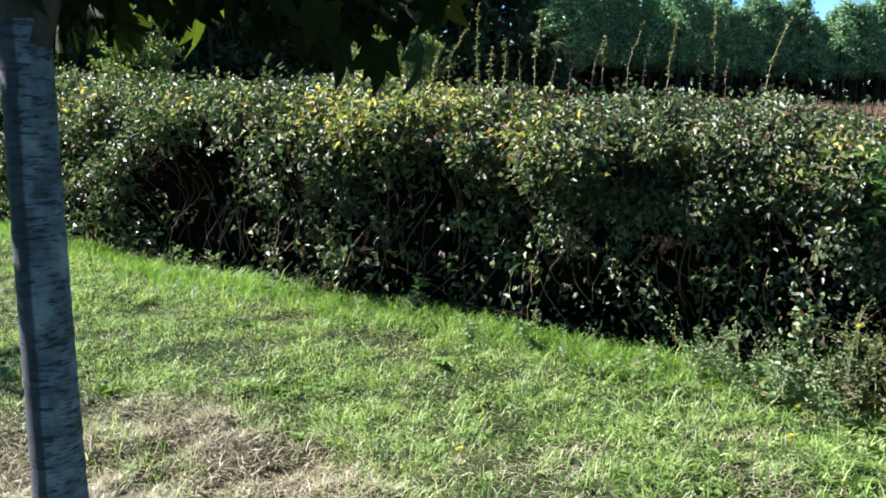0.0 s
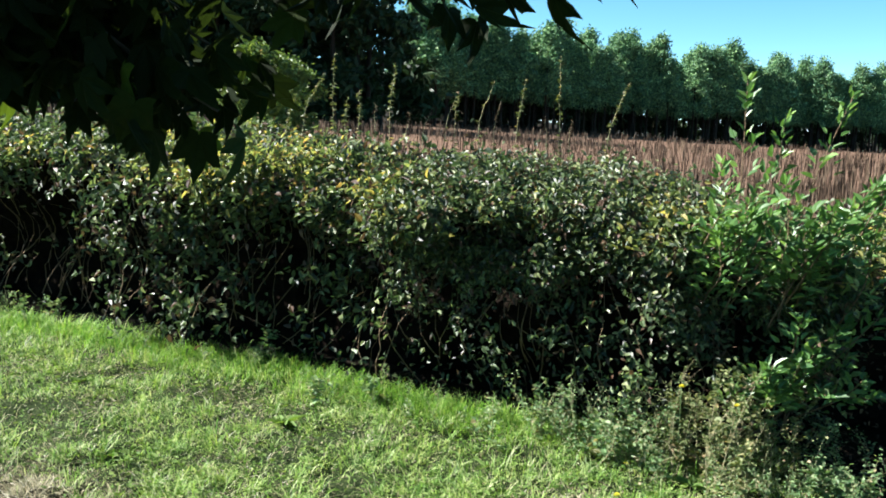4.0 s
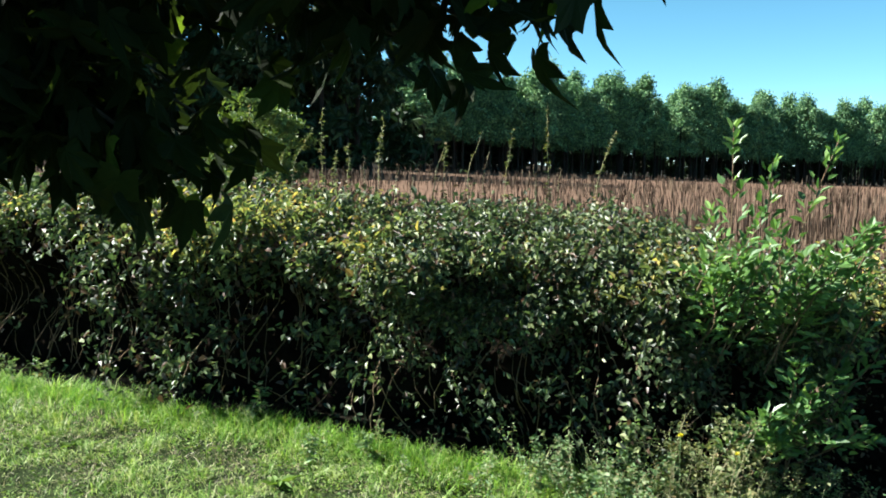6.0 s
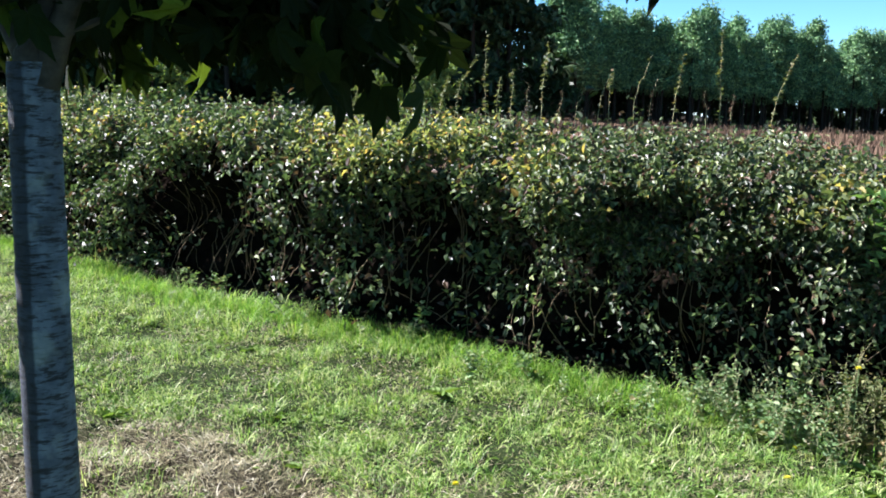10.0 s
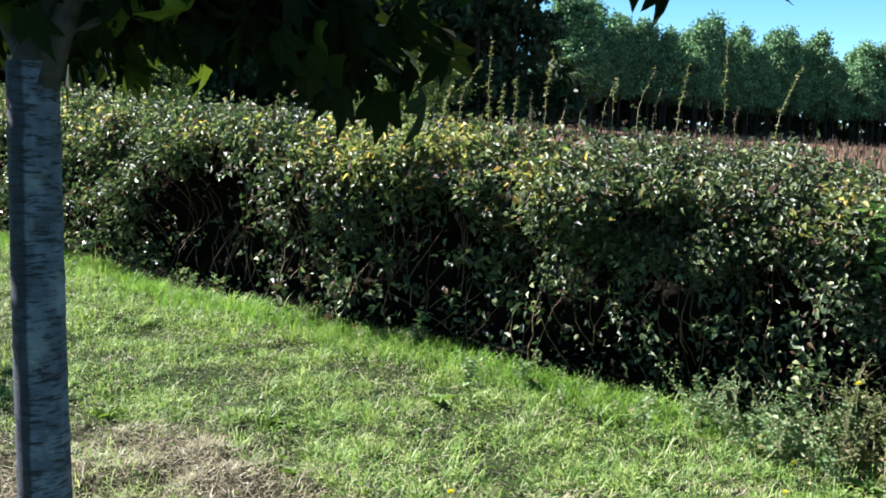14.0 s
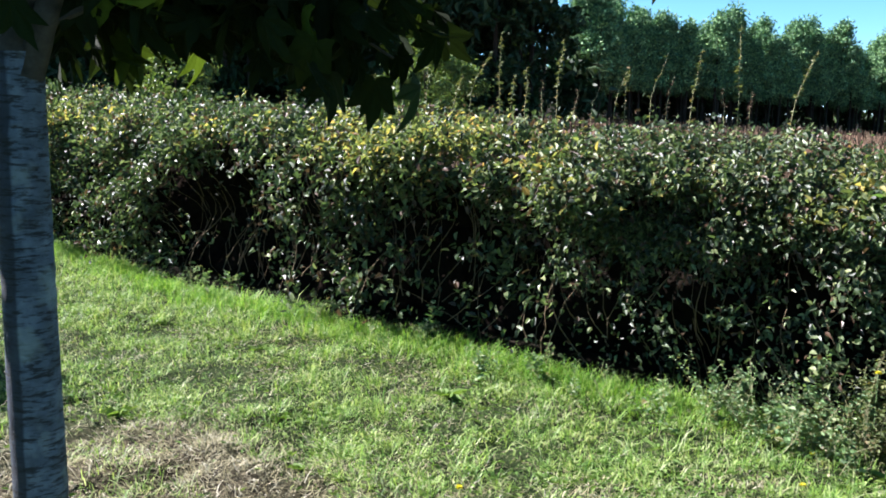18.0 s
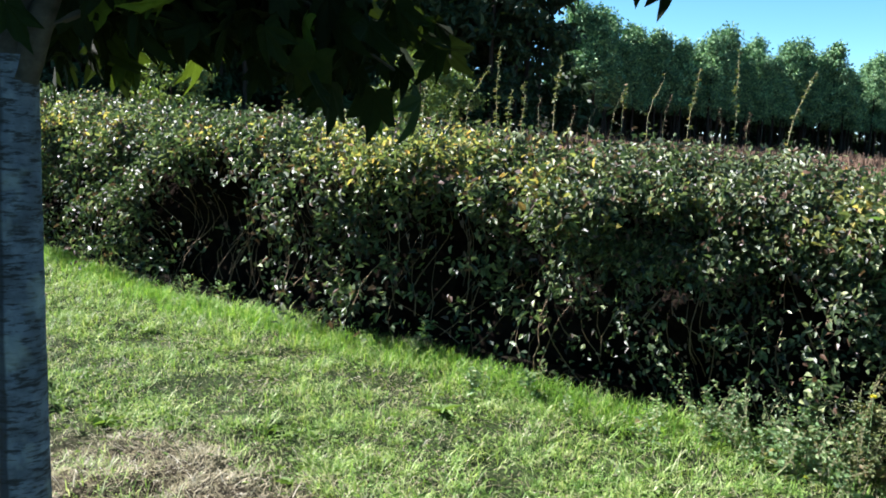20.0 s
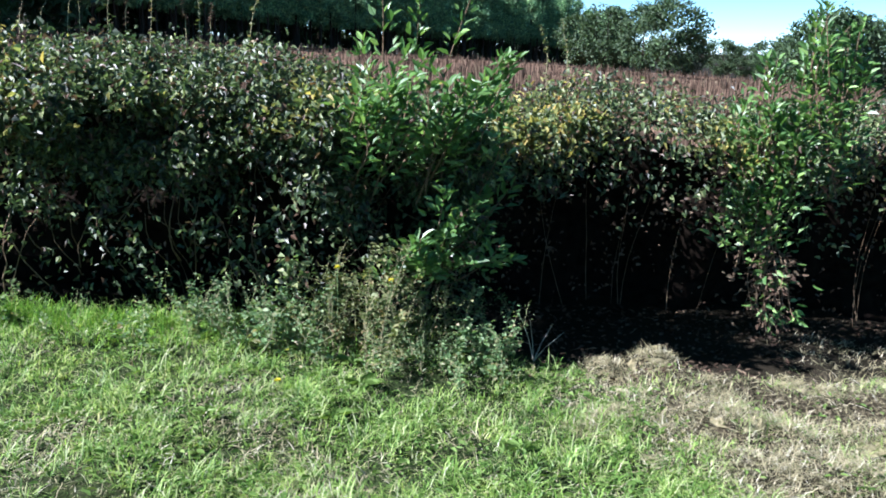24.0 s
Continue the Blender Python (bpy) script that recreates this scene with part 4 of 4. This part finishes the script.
    for b in range(6):
        lv, lf = oak_leaf(1.0, (0.5, -0.4, 0.8, 0.2, -0.7, 0.3)[b], 20 + b, False)
        n = n_rest // 6
        q = spots(n)
        ax = unit(g.normal(0, 1, (n, 3)) * np.array((0.6, 0.6, 0.2)) + np.array((0, 0, 1.0)))
        sx = unit(np.cross(ax, g.normal(0, 1, (n, 3))))
        m = np.stack([sx, np.cross(ax, sx), ax], -1) * g.uniform(0.08, 0.14, n)[:, None, None]
        vs.append((np.einsum("nij,kj->nki", m, lv) + q[:, None]).reshape(-1, 3))
        fs.append((np.arange(n)[:, None, None] * len(lv) + lf[None]).reshape(-1, 4) + count)
        count += len(vs[-1])
    v, f = np.concatenate(vs), np.concatenate(fs)
    part("crown", mesh_of("crown", v, f, OAK), tree, "dense lobed leaves, coloured near-black for shade", "stuff")
    return tree


LOW = [(-0.35, 2.6, 1.8), (-0.17, 2.62, 1.8), (-0.25, 2.5, 1.85), (0.92, 2.35, 2.34), (0.8, 2.4, 2.3), (0.97, 2.3, 2.44), (0.62, 2.35, 2.31), (-1.3, 2.9, 1.8), (-0.95, 2.9, 1.84), (-0.6, 2.8, 2.0), (-0.3, 2.9, 1.87), (-0.12, 2.75, 1.95), (0.2, 2.6, 2.16), (0.5, 2.4, 2.21), (0.7, 2.3, 2.25), (0.38, 2.35, 2.18), (0.55, 2.3, 2.22), (-0.45, 2.5, 1.95), (-0.8, 2.5, 1.98), (-0.25, 2.4, 2.1), (0.3, 2.2, 2.35), (-0.3, 2.8, 1.95), (-0.7, 2.9, 1.98), (-1.0, 2.6, 2.02)]
# crown enlarged over the camera, out of view, to block sky light
young_tree((-1.212, 2.5), 0.081, (2.4, 2.8, 6.2), 300, 4300, "young oak with pale grey trunk and low drooping branches", 5, LOW, (0.055, -0.105))
# unseen second tree, added to cast the shade patches at the lawn's left
young_tree((-6.7, 6.0), 0.075, (0.9, 0.9, 3.2), 60, 1200, "unseen young oak added to shade the left of the lawn", 9)


# ---- small things on the lawn ----
def dandelion(x, y, h, label):
    d = thing("yellow_flower", (x, y, float(ground_z(x, y))), label, "flower", "yellow flowers in the grass")
    v, f = tubes([[(0, 0, 0), (0.004, 0, h * 0.5), (0, 0, h)]], [0.0022], 5, 0.8)
    part("stalk", mesh_of("stalk", v, f, WEED), d)
    n = 40
    a = np.arange(n) * 2.4
    v, f = oval_leaves(np.tile(np.array([0, 0, h]), (n, 1)), np.stack([np.cos(a), np.sin(a), np.linspace(0.05, 1.6, n)], 1), np.array([0, 0, 1.0]) + np.zeros((n, 3)), 0.018, 0.006)
    part("flower_head", mesh_of("flower_head", v, f, YELLOW), d, "bright yellow petals")


for x, y, h in [(1.81, 4.24, 0.06), (1.62, 3.86, 0.05), (2.35, 4.1, 0.45), (2.1, 4.25, 0.5), (0.05, 3.62, 0.04)]:
    dandelion(x, y, h, "small yellow dandelion flower on a short stalk")

twig = thing("dry_twig", (3.13, 3.82, float(ground_z(3.13, 3.82))), "bleached dry forked twig sticking out of the grass", "twig")
for dx, dy, h in [(-0.12, 0.0, 0.3), (-0.02, 0.03, 0.24), (0.1, -0.03, 0.22), (0.16, -0.06, 0.17)]:
    v, f = tubes([[(0, 0, 0), (dx * 0.4, dy * 0.4, h * 0.5), (dx, dy, h)]], [0.0038], 5)
    part("branch", mesh_of("branch", v, f, DRYTWIG), twig)


def heap(x, y, r, h, n, label):
    t = thing("grass_heap", (x, y, float(lumps(x, y) + ground_z(x, y))), label, "dry grass heap", "heaps of mown grass")
    q = rng.normal(0, 0.5, (n, 2))
    d = np.linalg.norm(q, axis=1)
    at = np.column_stack([q * r, h * np.exp(-d ** 2 * 1.6) * rng.uniform(0.3, 1, n)])
    a = rng.uniform(0, 6.283, n)
    lean = np.stack([np.cos(a), np.sin(a), rng.uniform(-0.6, 0.3, n)], 1)
    v, f = blades(at, unit(lean + np.array([0, 0, 0.5])), lean, rng.uniform(0.03, 0.08, n), 0.003)
    part("loose_hay", mesh_of("loose_hay", v, f, STRAW), t, "", "stuff")
    k, m = np.meshgrid(np.arange(9), np.arange(16), indexing="ij")
    rr = k / 8 * r
    v = np.stack([rr * np.cos(m * math.pi / 8), rr * np.sin(m * math.pi / 8), h * 0.3 * np.exp(-(k / 8 * 1.6) ** 2 * 1.6) - 0.028 + rng.normal(0, 0.006, k.shape)], -1).reshape(-1, 3)
    i, j = np.meshgrid(np.arange(8), np.arange(16), indexing="ij")
    i, j = i.ravel() * 16, j.ravel()
    part("core", mesh_of("core", v, np.stack([i + j, i + 16 + j, i + 16 + (j + 1) % 16, i + (j + 1) % 16], 1), STRAW), t)


for _ in range(34):
    x, y = rng.uniform(2.75, 4.6), rng.uniform(1.9, 3.15)
    heap(x, y, rng.uniform(0.06, 0.15), rng.uniform(0.03, 0.07), 170, "small tangle of dry mown grass")
for _ in range(16):
    x, y = rng.normal(-1.35, 0.45), rng.normal(3.2, 0.3)
    heap(x, y, rng.uniform(0.06, 0.13), rng.uniform(0.03, 0.06), 150, "small tangle of dry mown grass")
heap(3.45, 3.58, 0.15, 0.07, 560, "small heap of dry mown grass")
heap(3.72, 3.48, 0.14, 0.09, 560, "small heap of dry mown grass and earth")

n = 2600
p = np.stack([rng.uniform(2.9, 6.2, n), rng.uniform(2.9, 5.2, n)], 1)
p = p[(p[:, 1] > np.interp(p[:, 0], [2.9, 3.7, 4.4, 4.8, 5.6, 6.2], [3.5, 3.2, 3.05, 3.4, 3.3, 2.9])) & (hedge_side(p[:, 0], p[:, 1]) < 0.6)]
a = rng.uniform(0, 6.283, len(p))
v, f = oval_leaves(on_ground(p, 0.004), np.stack([np.cos(a), np.sin(a), rng.uniform(0, 0.7, len(p))], 1), np.array([0, 0, 1.0]) + rng.normal(0, 0.4, (len(p), 3)), rng.uniform(0.02, 0.05, len(p)), rng.uniform(0.012, 0.026, len(p)))
litter = part("leaf_litter", mesh_of("leaf_litter", v, f, DOCK), None, "dead brown leaves lying under the shrubs", "stuff")
litter["category"] = "dead leaves"

# ---- field ----
def stalks(n, r0, r1, tall, name):
    r = np.sqrt(rng.uniform(r0 ** 2, r1 ** 2, n))
    a = np.radians(rng.uniform(-36, 64, n))
    x, y = r * np.sin(a), r * np.cos(a)
    ok = (hedge_side(x, y) > 1.6) & (field_noise(x, y, 0.5, 71) > 0.25)
    x, y = x[ok], y[ok]
    n = len(x)
    z = ground_z(x, y)
    h = tall * rng.uniform(0.6, 1.15, n) * (0.75 + 0.5 * field_noise(x, y, 0.35, 73))
    base = np.stack([x, y, z], 1)
    tip = base + np.stack([rng.normal(0, 0.06, n), rng.normal(0, 0.06, n), h], 1)
    w = rng.uniform(0.005, 0.014, n) * (1 + r1 / 45)
    prof = np.array([0.25, 1.0, 0.85, 0.2])
    kk = np.array([0.0, 0.48, 0.82, 1.0])
    ang = rng.uniform(0, 6.28, n)
    vs = []
    for k, pr in zip(kk, prof):
        c = base + (tip - base) * k
        for m in range(3):
            b = ang + m * 2.094
            vs.append(c + np.stack([np.cos(b), np.sin(b), np.zeros(n)], 1) * (w * pr)[:, None])
    v = np.stack(vs, 1).reshape(-1, 3)
    q = np.array([(l * 3 + m, l * 3 + (m + 1) % 3, l * 3 + 3 + (m + 1) % 3, l * 3 + 3 + m) for l in range(3) for m in range(3)])
    f = (np.arange(n)[:, None, None] * 12 + q[None]).reshape(-1, 4)
    ob = part(name, mesh_of(name, v, f, DOCK), None, "dead rusty brown seed stalks covering the field", "stuff")
    ob["category"] = "dead weeds"


stalks(16000, 8, 30, 0.72, "field_stalks")
stalks(9000, 30, 70, 0.78, "field_stalks")
stalks(4500, 70, 135, 0.8, "field_stalks")


# ---- wood ----
def crown_mesh(name, height, low, wide, n, card, material, shape, seed):
    """Foliage in clumps round a tree's axis."""
    g = np.random.default_rng(seed)
    nc = n // 55
    k = g.uniform(0, 1, nc)
    rad = np.array([shape(q) for q in k]) * wide
    a = g.uniform(0, 6.283, nc)
    rr = rad * g.uniform(0.35, 1.0, nc) ** 0.6
    c = np.stack([np.cos(a) * rr, np.sin(a) * rr, low + (height - low) * k], 1)
    if shape is pine_shape:
        c[:3] = [(0, 0, height * 0.97), (0, 0, height * 1.02), (0, 0, height * 1.06)]
    m = nc * 55
    at = np.repeat(c, 55, 0) + g.normal(0, 1, (m, 3)) * np.array((1, 1, 0.6)) * wide * 0.15
    way = unit(g.normal(0, 1, (m, 3)) + np.array((0, 0, 0.2)))
    v, f = oval_leaves(at, way, np.array((0, 0, 1.0)) + g.normal(0, 0.6, (m, 3)), card * g.uniform(0.6, 1.3, m), card * 0.55)
    return mesh_of(name, v, f, material)


def trunk_mesh(height, radius, seed):
    g = np.random.default_rng(seed)
    z = np.linspace(-0.4, height, 7)
    line = np.column_stack([np.cumsum(g.normal(0, 0.04, 7)), np.cumsum(g.normal(0, 0.04, 7)), z])
    v, f = tubes([line], [radius], 7, 0.3)
    return mesh_of("trunk", v, f, FARBARK, True)


def tree_kind(name, label, category, group, height, low, wide, n, card, material, shape, seed):
    t = thing(name, (0, -60, -30), label, category, group)
    part("trunk", trunk_mesh(height * 0.9, 0.016 * height, seed), t)
    part("crown", crown_mesh("crown", height, low, wide, n, card, material, shape, seed), t)
    return t


def pine_shape(q):
    return 0.08 + 1.0 * math.sqrt(max(0.0, 1 - abs(2 * q - 0.7) ** 2 / 1.5)) * (1 - 0.93 * q ** 1.6)


def round_shape(q):
    return math.sqrt(max(0.04, 1 - (2 * q - 1) ** 2)) * 1.05


pines = [tree_kind("pine_tree", "dark green pine at the wood's edge", "tree", "wood behind the field", 12.5 + i, 4.4 + 0.4 * i, 3.1 + 0.2 * i, 3960, 0.46, PINE, pine_shape, 100 + i) for i in range(4)]
dark_trees = [tree_kind("broadleaf_tree", "tall dark broadleaf tree at the wood's edge", "tree", "wood behind the field", 15.5 + i, 1.0, 3.6, 1320, 0.82, DARKWOOD, round_shape, 200 + i) for i in range(3)]
oaks = [tree_kind("field_oak", "round-headed oak standing at the field's edge", "tree", "trees at the field's edge", 6 + 0.6 * i, 0.9, 2.9, 3300, 0.36, HEDGEROW, round_shape, 300 + i) for i in range(3)]
undergrowth = [tree_kind("woodland_bush", "dark undergrowth bush inside the wood", "shrub", "undergrowth of the wood", 4.2, 0.0, 3.4, 660, 0.8, DARKWOOD, round_shape, 500 + i) for i in range(2)]
willows = [tree_kind("willow_bush", "pale green willow bush before the dark wood", "shrub", "willows", 5.6, 0.2, 2.2, 2750, 0.32, WILLOW, round_shape, 400 + i) for i in range(2)]


def plant(kinds, az, dist, size=1.0, sink=0.0):
    x, y = dist * math.sin(radians(az)), dist * math.cos(radians(az))
    k = kinds[int(rng.integers(0, len(kinds)))]
    m = pose(x, y, float(ground_z(x, y)) - sink, 0, 0, float(rng.uniform(0, 360))) @ Matrix.Scale(size, 4)
    ob = copy_thing(k, m)
    ob.matrix_basis = m
    return ob


def edge_dist(az):
    return float(np.interp(az, [-40, 5, 6.5, 15, 25, 35, 39.5, 60], [72, 78, 108, 122, 150, 185, 205, 230]))


az = -43.0
while az < 6.3:
    for row in range(2):
        plant(dark_trees, az + rng.normal(0, 0.6), edge_dist(az) + row * 6 + rng.uniform(-2, 2), rng.uniform(0.9, 1.12))
    az += 1.7
az = 6.8
while az < 41:
    d = edge_dist(az)
    for row in range(3):
        plant(pines, az + rng.normal(0, 0.3), d + row * 5 + rng.uniform(-2, 2), rng.uniform(0.84, 1.12) * float(np.interp(az, [6, 12, 17, 25, 35, 39], [0.92, 0.89, 0.91, 0.92, 0.95, 0.8])))
    az += 200.0 / d * rng.uniform(0.6, 1.2) * 0.42
az = -42.0
while az < 42:
    plant(undergrowth, az + rng.normal(0, 0.3), edge_dist(az) + 13, rng.uniform(0.9, 1.4) * (1.7 if az <= 2 else 1.1 if az < 8 else 1.0))
    az += 1.5 if az < 6 else 0.85
for az, d, s in [(39.2, 120, 1.15), (40.6, 112, 1.15), (41.6, 116, 1.0), (42.9, 105, 1.05), (44.6, 98, 1.2), (45.7, 108, 0.8), (47.7, 120, 0.72), (50.4, 118, 0.8), (49.0, 125, 0.7), (53.6, 70, 0.95), (52.6, 74, 0.85), (55.0, 72, 0.85), (57.0, 80, 0.95), (60.0, 90, 1.0), (63.0, 90, 1.0)]:
    plant(oaks, az, d, s)
plant(willows, -2.8, 42, 0.78)
plant(willows, -1.0, 43, 0.68)
plant(willows, -18.3, 40, 0.7)
plant(willows, -4.4, 44, 0.6)
for k in (*undergrowth, *pines, *dark_trees, *oaks, *willows):
    for o in (*k.children_recursive, k):
        bpy.data.objects.remove(o)
